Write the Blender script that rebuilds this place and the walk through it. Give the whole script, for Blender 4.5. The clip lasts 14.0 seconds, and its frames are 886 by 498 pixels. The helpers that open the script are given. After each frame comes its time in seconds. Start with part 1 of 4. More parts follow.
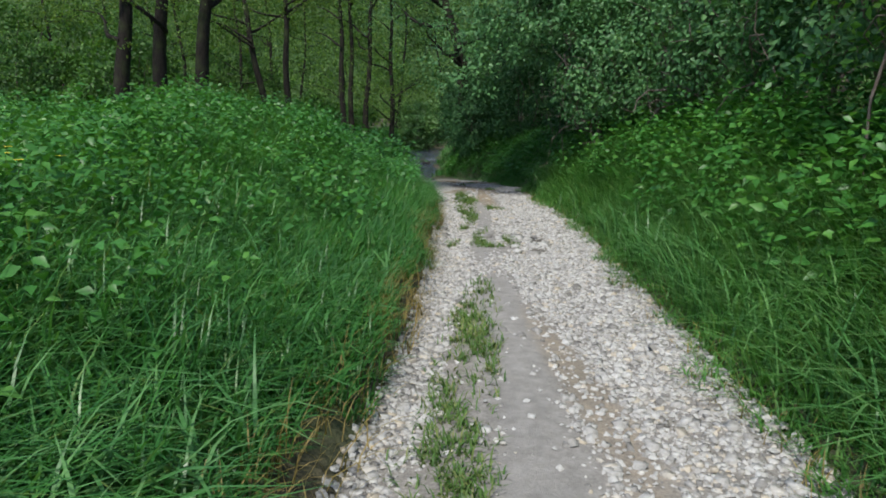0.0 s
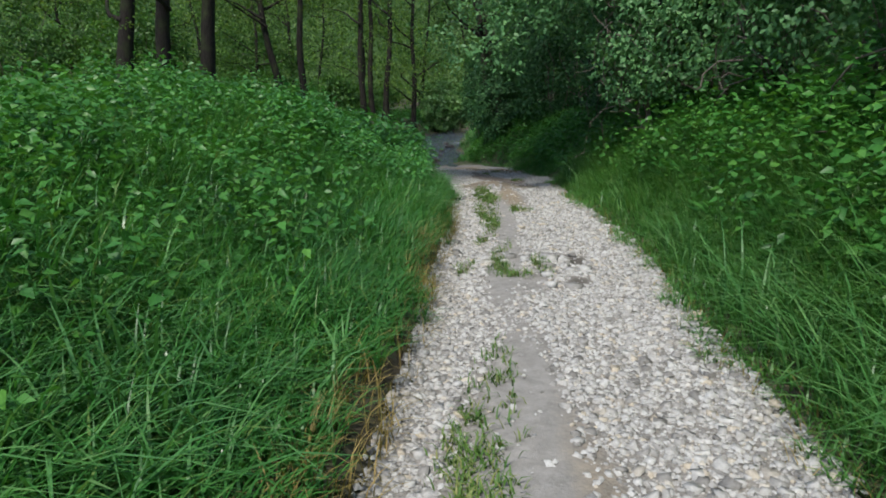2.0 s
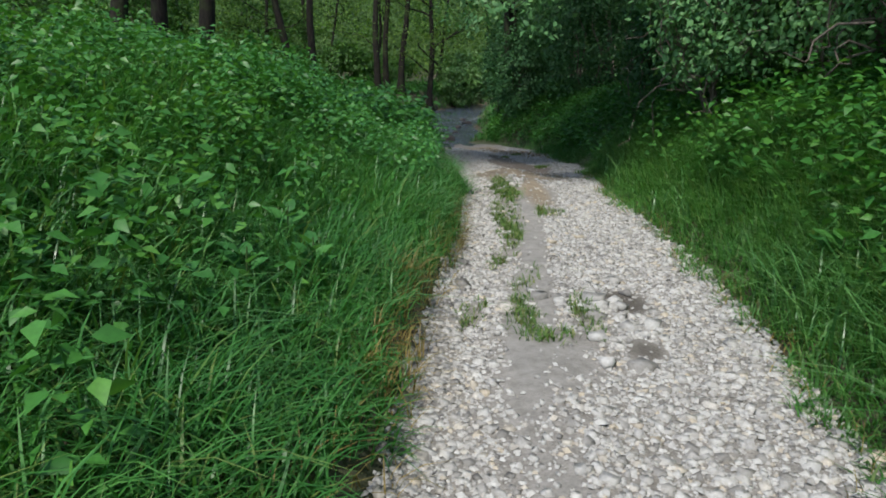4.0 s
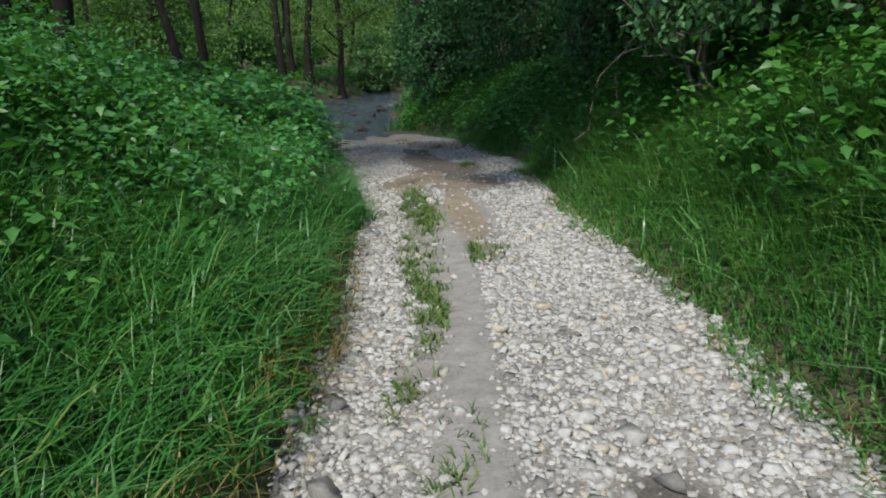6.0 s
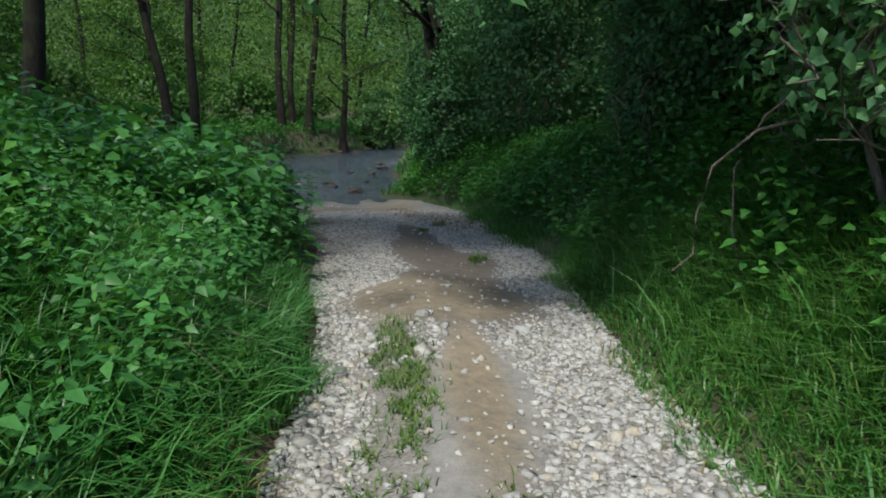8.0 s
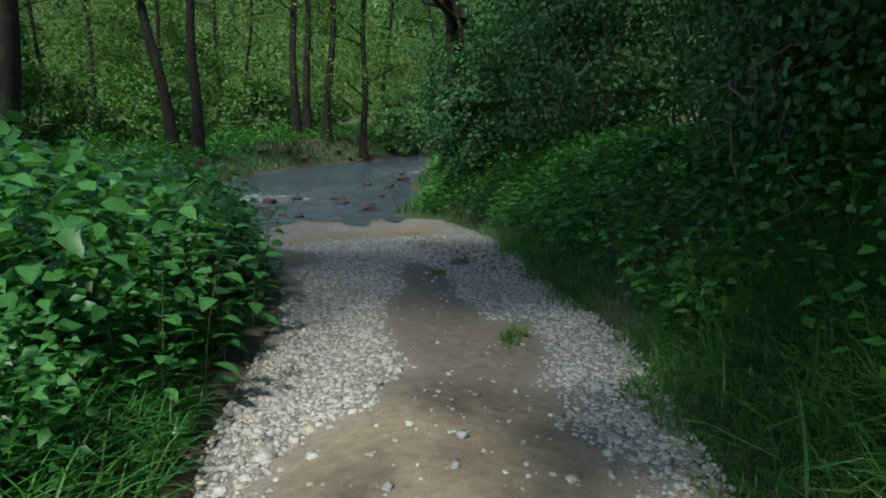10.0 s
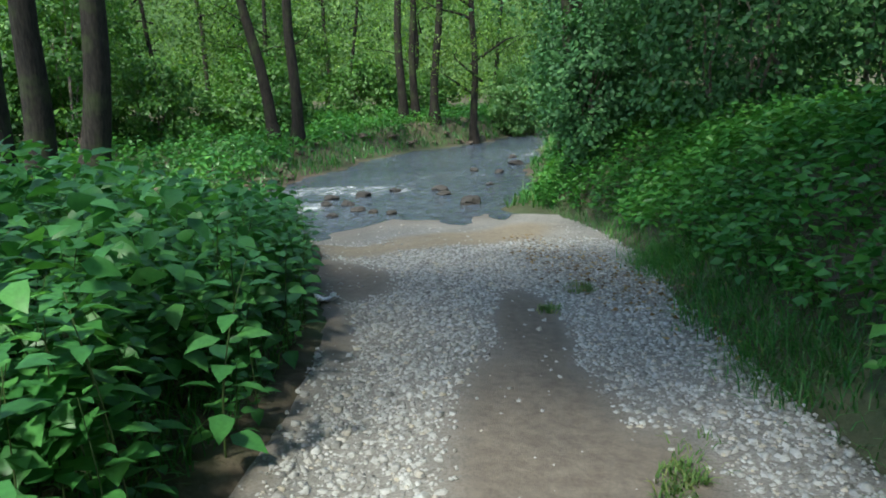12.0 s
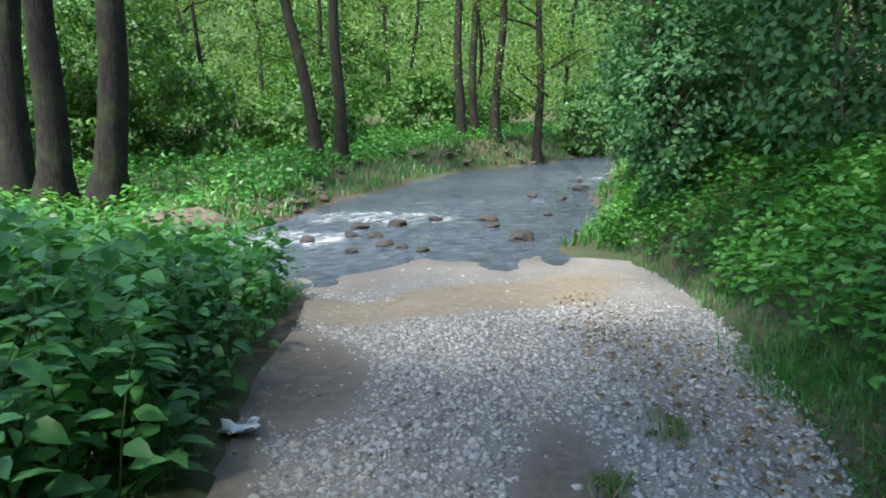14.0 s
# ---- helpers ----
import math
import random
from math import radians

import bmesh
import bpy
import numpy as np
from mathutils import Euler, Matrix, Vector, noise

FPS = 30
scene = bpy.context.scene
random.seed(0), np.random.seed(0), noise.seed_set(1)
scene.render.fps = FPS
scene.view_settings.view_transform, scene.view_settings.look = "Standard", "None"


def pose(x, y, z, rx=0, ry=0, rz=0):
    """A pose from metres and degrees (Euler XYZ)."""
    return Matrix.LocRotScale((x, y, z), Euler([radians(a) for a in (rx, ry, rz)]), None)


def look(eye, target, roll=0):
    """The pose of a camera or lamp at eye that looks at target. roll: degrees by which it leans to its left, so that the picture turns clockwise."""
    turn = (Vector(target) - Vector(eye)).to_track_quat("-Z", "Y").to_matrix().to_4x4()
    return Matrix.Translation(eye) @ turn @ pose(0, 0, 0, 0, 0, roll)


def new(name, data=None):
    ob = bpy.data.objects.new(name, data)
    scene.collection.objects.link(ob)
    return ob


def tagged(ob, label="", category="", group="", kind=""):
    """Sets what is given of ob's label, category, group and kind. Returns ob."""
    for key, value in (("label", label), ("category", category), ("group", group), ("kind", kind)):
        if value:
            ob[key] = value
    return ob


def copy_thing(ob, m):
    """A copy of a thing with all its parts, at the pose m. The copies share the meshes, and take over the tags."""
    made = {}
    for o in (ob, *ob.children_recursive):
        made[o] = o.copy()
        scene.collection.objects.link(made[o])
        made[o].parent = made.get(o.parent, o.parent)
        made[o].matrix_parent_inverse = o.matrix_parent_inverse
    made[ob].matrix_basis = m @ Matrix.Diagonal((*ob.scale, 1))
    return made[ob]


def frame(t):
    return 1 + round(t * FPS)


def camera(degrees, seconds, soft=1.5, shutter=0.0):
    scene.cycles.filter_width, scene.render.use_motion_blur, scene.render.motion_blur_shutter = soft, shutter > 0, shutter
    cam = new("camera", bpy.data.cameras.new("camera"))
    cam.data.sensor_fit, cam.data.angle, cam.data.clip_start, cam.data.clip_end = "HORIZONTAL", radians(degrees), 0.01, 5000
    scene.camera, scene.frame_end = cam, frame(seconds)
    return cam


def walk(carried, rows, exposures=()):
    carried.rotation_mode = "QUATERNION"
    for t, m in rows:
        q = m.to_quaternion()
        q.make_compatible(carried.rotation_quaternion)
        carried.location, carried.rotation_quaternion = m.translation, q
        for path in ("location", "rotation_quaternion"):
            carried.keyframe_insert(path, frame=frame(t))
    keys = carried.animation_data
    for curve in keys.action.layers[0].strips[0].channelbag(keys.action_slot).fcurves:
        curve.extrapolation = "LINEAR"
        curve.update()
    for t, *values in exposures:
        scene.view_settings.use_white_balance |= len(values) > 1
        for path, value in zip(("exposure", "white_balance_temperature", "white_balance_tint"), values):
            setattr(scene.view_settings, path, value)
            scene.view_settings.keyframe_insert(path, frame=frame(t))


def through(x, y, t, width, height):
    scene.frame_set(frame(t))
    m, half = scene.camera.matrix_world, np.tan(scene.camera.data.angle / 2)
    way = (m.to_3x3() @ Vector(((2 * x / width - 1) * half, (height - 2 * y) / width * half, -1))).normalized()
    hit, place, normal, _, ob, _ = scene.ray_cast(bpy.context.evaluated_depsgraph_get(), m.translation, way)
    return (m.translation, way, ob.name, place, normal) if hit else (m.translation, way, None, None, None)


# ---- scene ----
cam = camera(66.1, 14.0, soft=1.8)
PATH = [
    (0, (1.326, 2.064, 1.53), (1.09, 4.013, 1.147), -0.2),
    (0.5, (1.304, 2.537, 1.543), (1.028, 4.47, 1.111), 0.6),
    (1, (1.319, 3.041, 1.522), (1.022, 4.985, 1.163), 0.1),
    (1.5, (1.314, 3.532, 1.538), (0.989, 5.458, 1.108), 0.6),
    (2, (1.264, 4.055, 1.553), (0.947, 5.98, 1.115), -1.0),
    (2.2, (1.258, 4.283, 1.523), (0.958, 6.225, 1.149), 0.9),
    (4.3, (1.023, 6.356, 1.488), (0.666, 8.255, 0.97), 0.7),
    (4.5, (1.024, 6.6, 1.494), (0.8, 8.531, 1.025), -2.4),
    (5, (1.016, 7.273, 1.44), (0.9, 9.211, 0.959), -1.9),
    (5.5, (0.934, 7.926, 1.388), (0.835, 9.839, 0.81), -0.9),
    (6, (0.898, 8.668, 1.375), (0.742, 10.583, 0.819), -1.8),
    (6.3, (0.892, 9.031, 1.363), (0.822, 10.994, 0.989), 3.0),
    (6.5, (0.883, 9.285, 1.388), (0.788, 11.225, 0.911), 0.7),
    (6.9, (0.868, 9.802, 1.348), (0.607, 11.742, 0.937), 0.1),
    (7, (0.83, 9.928, 1.351), (0.587, 11.834, 0.796), 0.1),
    (7.5, (0.762, 10.525, 1.366), (0.719, 12.471, 0.904), 2.9),
    (8, (0.696, 11.203, 1.381), (0.538, 13.156, 0.981), 1.4),
    (8.5, (0.627, 11.805, 1.387), (0.329, 13.739, 0.974), 0.5),
    (8.7, (0.597, 12.055, 1.383), (0.362, 14.008, 1.018), 2.1),
    (10.8, (0.54, 14.699, 1.306), (0.246, 16.637, 0.907), -0.9),
    (11, (0.499, 14.899, 1.291), (0.136, 16.834, 0.939), 0.3),
    (11.5, (0.397, 15.375, 1.31), (-0.047, 17.29, 0.937), -1.1),
    (12, (0.351, 15.948, 1.301), (-0.234, 17.809, 0.858), -2.2),
    (12.5, (0.247, 16.485, 1.267), (-0.326, 18.36, 0.874), -1.0),
    (13, (0.212, 17.083, 1.273), (-0.513, 18.942, 1.132), -0.3),
    (13.5, (0.121, 17.655, 1.23), (-0.631, 19.48, 0.909), 0.2),
    (14, (0.009, 18.272, 1.229), (-0.759, 20.077, 0.838), -1.3),
]
EXPOSURES = [(0, 0.28, 6500, 10), (7, 0.28, 6500, 9), (8.5, 0.32, 6500, 6), (11, 0.8, 6500, 0), (12, 1.35, 6500, 1), (12.5, 1.65, 6500, 1), (13, 1.85, 6500, 4), (14, 1.85, 6500, 9)]
walk(cam, [(t, look(eye, target, roll)) for t, eye, target, roll in PATH], EXPOSURES)

# ---------------------------------------------------------------- light
SUN_TO = Vector((-0.12, -0.45, 0.86)).normalized()
world = bpy.data.worlds.new("world")
scene.world = world
world.use_nodes = True
wn = world.node_tree
sky = wn.nodes.new("ShaderNodeTexSky")
sky.sky_type, sky.sun_disc = "NISHITA", False
sky.sun_elevation = math.asin(SUN_TO.z)
sky.sun_rotation = math.atan2(SUN_TO.x, SUN_TO.y)
wn.links.new(sky.outputs[0], wn.nodes["Background"].inputs[0])
wn.nodes["Background"].inputs[1].default_value = 0.155
sun = new("sun", bpy.data.lights.new("sun", "SUN"))
sun.data.energy, sun.data.angle, sun.data.color = 3.5, radians(5.0), (1.0, 0.96, 0.89)
sun.rotation_euler = (-SUN_TO).to_track_quat("-Z", "Y").to_euler()


# ---------------------------------------------------------------- materials
def nodes_of(name):
    m = bpy.data.materials.new(name)
    m.use_nodes = True
    t = m.node_tree
    return m, t, t.nodes["Principled BSDF"], t.nodes["Material Output"]


def add(t, kind, **values):
    n = t.nodes.new(kind)
    for k, v in values.items():
        n.inputs[k].default_value = v
    return n


def ramp(t, fac, stops):
    r = t.nodes.new("ShaderNodeValToRGB")
    els = r.color_ramp.elements
    while len(els) < len(stops):
        els.new(0.5)
    for e, (p, c) in zip(els, stops):
        e.position, e.color = p, (*c, 1)
    t.links.new(fac, r.inputs[0])
    return r.outputs[0]


def mix(t, fac, a, b, blend="MIX"):
    m = t.nodes.new("ShaderNodeMix")
    m.data_type, m.blend_type = "RGBA", blend
    if isinstance(fac, float):
        m.inputs[0].default_value = fac
    else:
        t.links.new(fac, m.inputs[0])
    for sock, v in ((m.inputs[6], a), (m.inputs[7], b)):
        if isinstance(v, tuple):
            sock.default_value = (*v, 1)
        else:
            t.links.new(v, sock)
    return m.outputs[2]


def noise_of(t, scale, detail=4.0, rough=0.6):
    g = t.nodes.new("ShaderNodeNewGeometry")
    n = add(t, "ShaderNodeTexNoise", Scale=scale, Detail=detail, Roughness=rough)
    t.links.new(g.outputs["Position"], n.inputs["Vector"])
    return n.outputs[0]


def attr(t, name):
    a = t.nodes.new("ShaderNodeAttribute")
    a.attribute_name = name
    return a.outputs["Fac"]


def bump(t, bsdf, height, strength, dist):
    b = add(t, "ShaderNodeBump", Strength=strength, Distance=dist)
    t.links.new(height, b.inputs["Height"])
    t.links.new(b.outputs[0], bsdf.inputs["Normal"])


def leaf_material(name, stops, rough=0.5, through=0.3, big=0.9, lo=0.72, hi=1.2):
    """A leaf: colour from each leaf's own chance value, patches of tone, some light passing through."""
    m, t, b, out = nodes_of(name)
    col = ramp(t, attr(t, "chance"), stops)
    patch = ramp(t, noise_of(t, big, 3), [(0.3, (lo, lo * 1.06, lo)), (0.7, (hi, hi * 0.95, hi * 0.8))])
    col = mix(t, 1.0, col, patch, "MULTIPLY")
    fine = ramp(t, noise_of(t, 60, 2), [(0.3, (0.85, 0.85, 0.85)), (0.7, (1.12, 1.12, 1.1))])
    col = mix(t, 1.0, col, fine, "MULTIPLY")
    t.links.new(col, b.inputs["Base Color"])
    b.inputs["Roughness"].default_value = rough
    b.inputs["Specular IOR Level"].default_value = 0.35
    tr = t.nodes.new("ShaderNodeBsdfTranslucent")
    t.links.new(mix(t, 1.0, col, (1.25, 1.2, 0.6), "MULTIPLY"), tr.inputs[0])
    ms = t.nodes.new("ShaderNodeMixShader")
    ms.inputs[0].default_value = through
    t.links.new(b.outputs[0], ms.inputs[1])
    t.links.new(tr.outputs[0], ms.inputs[2])
    t.links.new(ms.outputs[0], out.inputs[0])
    return m


M_GRASS = leaf_material("grass_blade", [(0.0, (0.036, 0.15, 0.036)), (0.55, (0.055, 0.21, 0.05)), (0.9, (0.095, 0.27, 0.075)), (1.0, (0.18, 0.26, 0.08))], 0.38, 0.36)
M_BROAD = leaf_material("broad_grass_blade", [(0.0, (0.06, 0.19, 0.06)), (0.6, (0.09, 0.25, 0.085)), (1.0, (0.16, 0.33, 0.13))], 0.32, 0.3)
# grass blade again, lightened so that the verge looks lit
M_VERGE_LIT = leaf_material("verge_grass_lit", [(0.0, (0.055, 0.18, 0.045)), (0.55, (0.085, 0.25, 0.06)), (0.9, (0.13, 0.31, 0.085)), (1.0, (0.2, 0.29, 0.1))], 0.38, 0.36)
M_STRAW = leaf_material("dry_grass", [(0.0, (0.16, 0.15, 0.05)), (0.6, (0.27, 0.21, 0.08)), (1.0, (0.36, 0.28, 0.13))], 0.7, 0.25)
M_SHORT = leaf_material("short_grass", [(0.0, (0.055, 0.14, 0.03)), (0.6, (0.095, 0.19, 0.045)), (1.0, (0.22, 0.24, 0.1))], 0.6, 0.25)
M_NETTLE = leaf_material("nettle_leaf", [(0.0, (0.04, 0.15, 0.045)), (0.6, (0.06, 0.22, 0.06)), (1.0, (0.10, 0.3, 0.08))], 0.42, 0.36)
M_HERB = leaf_material("bank_leaf", [(0.0, (0.036, 0.15, 0.03)), (0.6, (0.058, 0.21, 0.042)), (1.0, (0.105, 0.28, 0.055))], 0.42, 0.3)
M_SHRUB = leaf_material("shrub_leaf", [(0.0, (0.034, 0.115, 0.044)), (0.6, (0.062, 0.18, 0.066)), (1.0, (0.125, 0.275, 0.11))], 0.48, 0.3)
M_ELDER = leaf_material("elder_leaf", [(0.0, (0.06, 0.17, 0.07)), (0.6, (0.10, 0.25, 0.10)), (1.0, (0.17, 0.35, 0.155))], 0.48, 0.3)
# shrub leaf again, darkened: the tunnel's shade is put into the colour
M_SHRUB_SHADED = leaf_material("shrub_leaf_shaded", [(0.0, (0.026, 0.09, 0.034)), (0.6, (0.044, 0.14, 0.05)), (1.0, (0.085, 0.215, 0.075))], 0.6, 0.3)
# bush leaves with wood shade in the base colour
M_BUSH_SHADED = leaf_material("bush_leaf_shaded", [(0.0, (0.035, 0.105, 0.024)), (0.6, (0.06, 0.165, 0.034)), (1.0, (0.11, 0.25, 0.05))], 0.5, 0.35)
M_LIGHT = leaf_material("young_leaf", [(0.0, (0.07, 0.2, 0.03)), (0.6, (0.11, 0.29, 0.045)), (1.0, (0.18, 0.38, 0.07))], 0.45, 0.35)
# bush leaves with sunlight in the base colour
M_BUSH_LIT = leaf_material("bush_leaf_lit", [(0.0, (0.1, 0.24, 0.07)), (0.6, (0.18, 0.36, 0.13)), (1.0, (0.3, 0.48, 0.24))], 0.35, 0.35)
M_TREE = leaf_material("tree_leaf", [(0.0, (0.05, 0.12, 0.02)), (0.6, (0.09, 0.18, 0.03)), (1.0, (0.16, 0.25, 0.05))], 0.45, 0.4)
# wide lo to hi: the wood's dark gaps and lit patches are coloured in
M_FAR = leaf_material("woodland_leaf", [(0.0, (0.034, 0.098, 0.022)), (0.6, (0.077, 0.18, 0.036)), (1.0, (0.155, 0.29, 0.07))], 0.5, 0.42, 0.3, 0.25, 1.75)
M_DEAD = leaf_material("dead_leaf", [(0.0, (0.08, 0.05, 0.027)), (0.6, (0.2, 0.13, 0.06)), (1.0, (0.36, 0.27, 0.15))], 0.7, 0.15)


def bark_material(name, lo, hi):
    m, t, b, out = nodes_of(name)
    g = t.nodes.new("ShaderNodeNewGeometry")
    mp = t.nodes.new("ShaderNodeMapping")
    mp.inputs["Scale"].default_value = (1, 1, 0.18)
    t.links.new(g.outputs["Position"], mp.inputs[0])
    n = add(t, "ShaderNodeTexNoise", Scale=22.0, Detail=6.0, Roughness=0.7)
    t.links.new(mp.outputs[0], n.inputs["Vector"])
    col = ramp(t, n.outputs[0], [(0.3, lo), (0.7, hi)])
    moss = ramp(t, noise_of(t, 1.7, 3), [(0.5, (0, 0, 0)), (0.75, (0.6, 0.6, 0.6))])
    t.links.new(mix(t, moss, col, (0.05, 0.075, 0.025)), b.inputs["Base Color"])
    b.inputs["Roughness"].default_value = 0.95
    b.inputs["Specular IOR Level"].default_value = 0.15
    bump(t, b, n.outputs[0], 1.0, 0.04)
    return m


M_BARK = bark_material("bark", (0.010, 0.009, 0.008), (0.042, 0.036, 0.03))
M_TWIG = bark_material("twig_bark", (0.09, 0.072, 0.06), (0.24, 0.2, 0.17))
M_STEM = leaf_material("green_stem", [(0.0, (0.05, 0.10, 0.03)), (1.0, (0.09, 0.14, 0.05))], 0.6, 0.05)


def ground_material():
    m, t, b, out = nodes_of("soil")
    n = noise_of(t, 9, 6, 0.65)
    col = ramp(t, n, [(0.3, (0.045, 0.033, 0.022)), (0.55, (0.09, 0.068, 0.045)), (0.75, (0.14, 0.11, 0.075))])
    green = ramp(t, noise_of(t, 0.6, 4), [(0.4, (0, 0, 0)), (0.65, (0.8, 0.8, 0.8))])
    t.links.new(mix(t, green, col, (0.04, 0.07, 0.02)), b.inputs["Base Color"])
    b.inputs["Roughness"].default_value = 0.95
    bump(t, b, n, 0.8, 0.05)
    return m


def road_material():
    """Grey limestone grit, with bare earth, ochre sand and damp silt where each lies."""
    m, t, b, out = nodes_of("track_grit")
    fine = noise_of(t, 70, 5, 0.7)
    mid = noise_of(t, 14, 4, 0.6)
    wide = noise_of(t, 2.2, 3)
    grit = ramp(t, fine, [(0.3, (0.12, 0.112, 0.10)), (0.5, (0.24, 0.23, 0.212)), (0.72, (0.37, 0.36, 0.34))])
    grit = mix(t, 1.0, grit, ramp(t, mid, [(0.3, (0.75, 0.74, 0.72)), (0.7, (1.08, 1.07, 1.05))]), "MULTIPLY")
    earth = ramp(t, mid, [(0.3, (0.115, 0.095, 0.075)), (0.7, (0.19, 0.162, 0.132))])
    earth = mix(t, 1.0, earth, ramp(t, fine, [(0.3, (0.78, 0.78, 0.78)), (0.7, (1.15, 1.15, 1.15))]), "MULTIPLY")
    sand = ramp(t, mid, [(0.3, (0.19, 0.152, 0.104)), (0.7, (0.295, 0.245, 0.176))])
    sand = mix(t, 1.0, sand, ramp(t, fine, [(0.3, (0.8, 0.8, 0.8)), (0.7, (1.15, 1.15, 1.15))]), "MULTIPLY")
    dust = ramp(t, mid, [(0.3, (0.2, 0.193, 0.18)), (0.7, (0.3, 0.29, 0.272))])
    dust = mix(t, 1.0, dust, ramp(t, fine, [(0.3, (0.85, 0.85, 0.85)), (0.7, (1.1, 1.1, 1.1))]), "MULTIPLY")

    def edge(name):
        a = t.nodes.new("ShaderNodeMath")
        a.operation = "MULTIPLY_ADD"
        t.links.new(mid, a.inputs[0])
        a.inputs[1].default_value = 0.7
        a.inputs[2].default_value = -0.35
        s = t.nodes.new("ShaderNodeMath")
        s.operation = "ADD"
        t.links.new(attr(t, name), s.inputs[0])
        t.links.new(a.outputs[0], s.inputs[1])
        return ramp(t, s.outputs[0], [(0.15, (0, 0, 0)), (0.85, (1, 1, 1))])
    col = mix(t, edge("dust"), grit, dust)
    col = mix(t, edge("earth"), col, earth)
    col = mix(t, edge("sand"), col, sand)
    damp = edge("damp")
    col = mix(t, damp, col, mix(t, 1.0, col, (0.4, 0.38, 0.36), "MULTIPLY"))
    col = mix(t, 1.0, col, ramp(t, wide, [(0.3, (0.88, 0.88, 0.88)), (0.7, (1.08, 1.07, 1.06))]), "MULTIPLY")
    t.links.new(col, b.inputs["Base Color"])
    b.inputs["Roughness"].default_value = 0.9
    bump(t, b, fine, 0.6, 0.012)
    return m


def stone_material(name, lo, mid_c, hi):
    m, t, b, out = nodes_of(name)
    oi = t.nodes.new("ShaderNodeObjectInfo")
    s = t.nodes.new("ShaderNodeMath")
    s.operation = "ADD"
    t.links.new(attr(t, "chance"), s.inputs[0])
    t.links.new(oi.outputs["Random"], s.inputs[1])
    fr = t.nodes.new("ShaderNodeMath")
    fr.operation = "FRACT"
    t.links.new(s.outputs[0], fr.inputs[0])
    warm = tuple(a * b for a, b in zip(hi, (0.95, 0.84, 0.68)))
    col = ramp(t, fr.outputs[0], [(0.0, lo), (0.2, mid_c), (0.55, tuple(0.5 * (a + b) for a, b in zip(mid_c, hi))), (0.86, hi), (0.93, warm), (1.0, mid_c)])
    n = noise_of(t, 45, 5, 0.7)
    col = mix(t, 1.0, col, ramp(t, n, [(0.3, (0.72, 0.71, 0.69)), (0.7, (1.12, 1.12, 1.11))]), "MULTIPLY")
    t.links.new(col, b.inputs["Base Color"])
    b.inputs["Roughness"].default_value = 0.85
    bump(t, b, n, 0.5, 0.01)
    return m


M_GROUND, M_ROAD = ground_material(), road_material()
M_STONE = stone_material("limestone", (0.17, 0.165, 0.155), (0.34, 0.335, 0.32), (0.5, 0.5, 0.485))
M_ROCK = stone_material("wet_rock", (0.012, 0.011, 0.010), (0.022, 0.02, 0.018), (0.04, 0.036, 0.032))


def water_material():
    m, t, b, out = nodes_of("stream_water")
    g = t.nodes.new("ShaderNodeNewGeometry")
    mp = t.nodes.new("ShaderNodeMapping")
    mp.inputs["Scale"].default_value = (1.0, 0.55, 1)
    mp.inputs["Rotation"].default_value = (0, 0, radians(20))
    t.links.new(g.outputs["Position"], mp.inputs[0])
    n = add(t, "ShaderNodeTexNoise", Scale=5.5, Detail=4.0, Roughness=0.6, Distortion=0.6)
    t.links.new(mp.outputs[0], n.inputs["Vector"])
    n2 = add(t, "ShaderNodeTexNoise", Scale=2.6, Detail=6.0, Roughness=0.75, Distortion=1.0)
    t.links.new(mp.outputs[0], n2.inputs["Vector"])
    s = t.nodes.new("ShaderNodeMath")
    s.operation = "MULTIPLY_ADD"
    t.links.new(attr(t, "foam"), s.inputs[0])
    s.inputs[1].default_value = 0.31
    t.links.new(n2.outputs[0], s.inputs[2])
    foam = ramp(t, s.outputs[0], [(0.72, (0, 0, 0)), (0.95, (0.45, 0.45, 0.45))])
    # blue-grey tone paints the sky's reflection into the water's base colour
    bed = ramp(t, noise_of(t, 4, 4), [(0.3, (0.03, 0.042, 0.06)), (0.7, (0.085, 0.105, 0.13))])
    t.links.new(mix(t, foam, bed, (0.75, 0.78, 0.8)), b.inputs["Base Color"])
    t.links.new(ramp(t, foam, [(0.0, (0.07, 0.07, 0.07)), (1.0, (0.6, 0.6, 0.6))]), b.inputs["Roughness"])
    b.inputs["IOR"].default_value = 1.33
    bump(t, b, n.outputs[0], 0.8, 0.2)
    return m


M_WATER = water_material()


def plain_material(name, c1, c2, scale, rough, relief=0.3, dist=0.01):
    m, t, b, out = nodes_of(name)
    n = noise_of(t, scale, 5, 0.65)
    t.links.new(ramp(t, n, [(0.3, c1), (0.7, c2)]), b.inputs["Base Color"])
    b.inputs["Roughness"].default_value = rough
    bump(t, b, n, relief, dist)
    return m


M_PAPER = plain_material("paper", (0.7, 0.72, 0.76), (0.85, 0.86, 0.88), 30, 0.6)
M_PLANK = plain_material("weathered_plank", (0.2, 0.17, 0.13), (0.36, 0.31, 0.25), 18, 0.85)
M_PETAL = plain_material("yellow_petal", (0.65, 0.5, 0.03), (0.8, 0.65, 0.06), 30, 0.6)
M_MUD = plain_material("bank_earth", (0.05, 0.038, 0.027), (0.125, 0.096, 0.07), 7, 0.95, 0.9, 0.06)

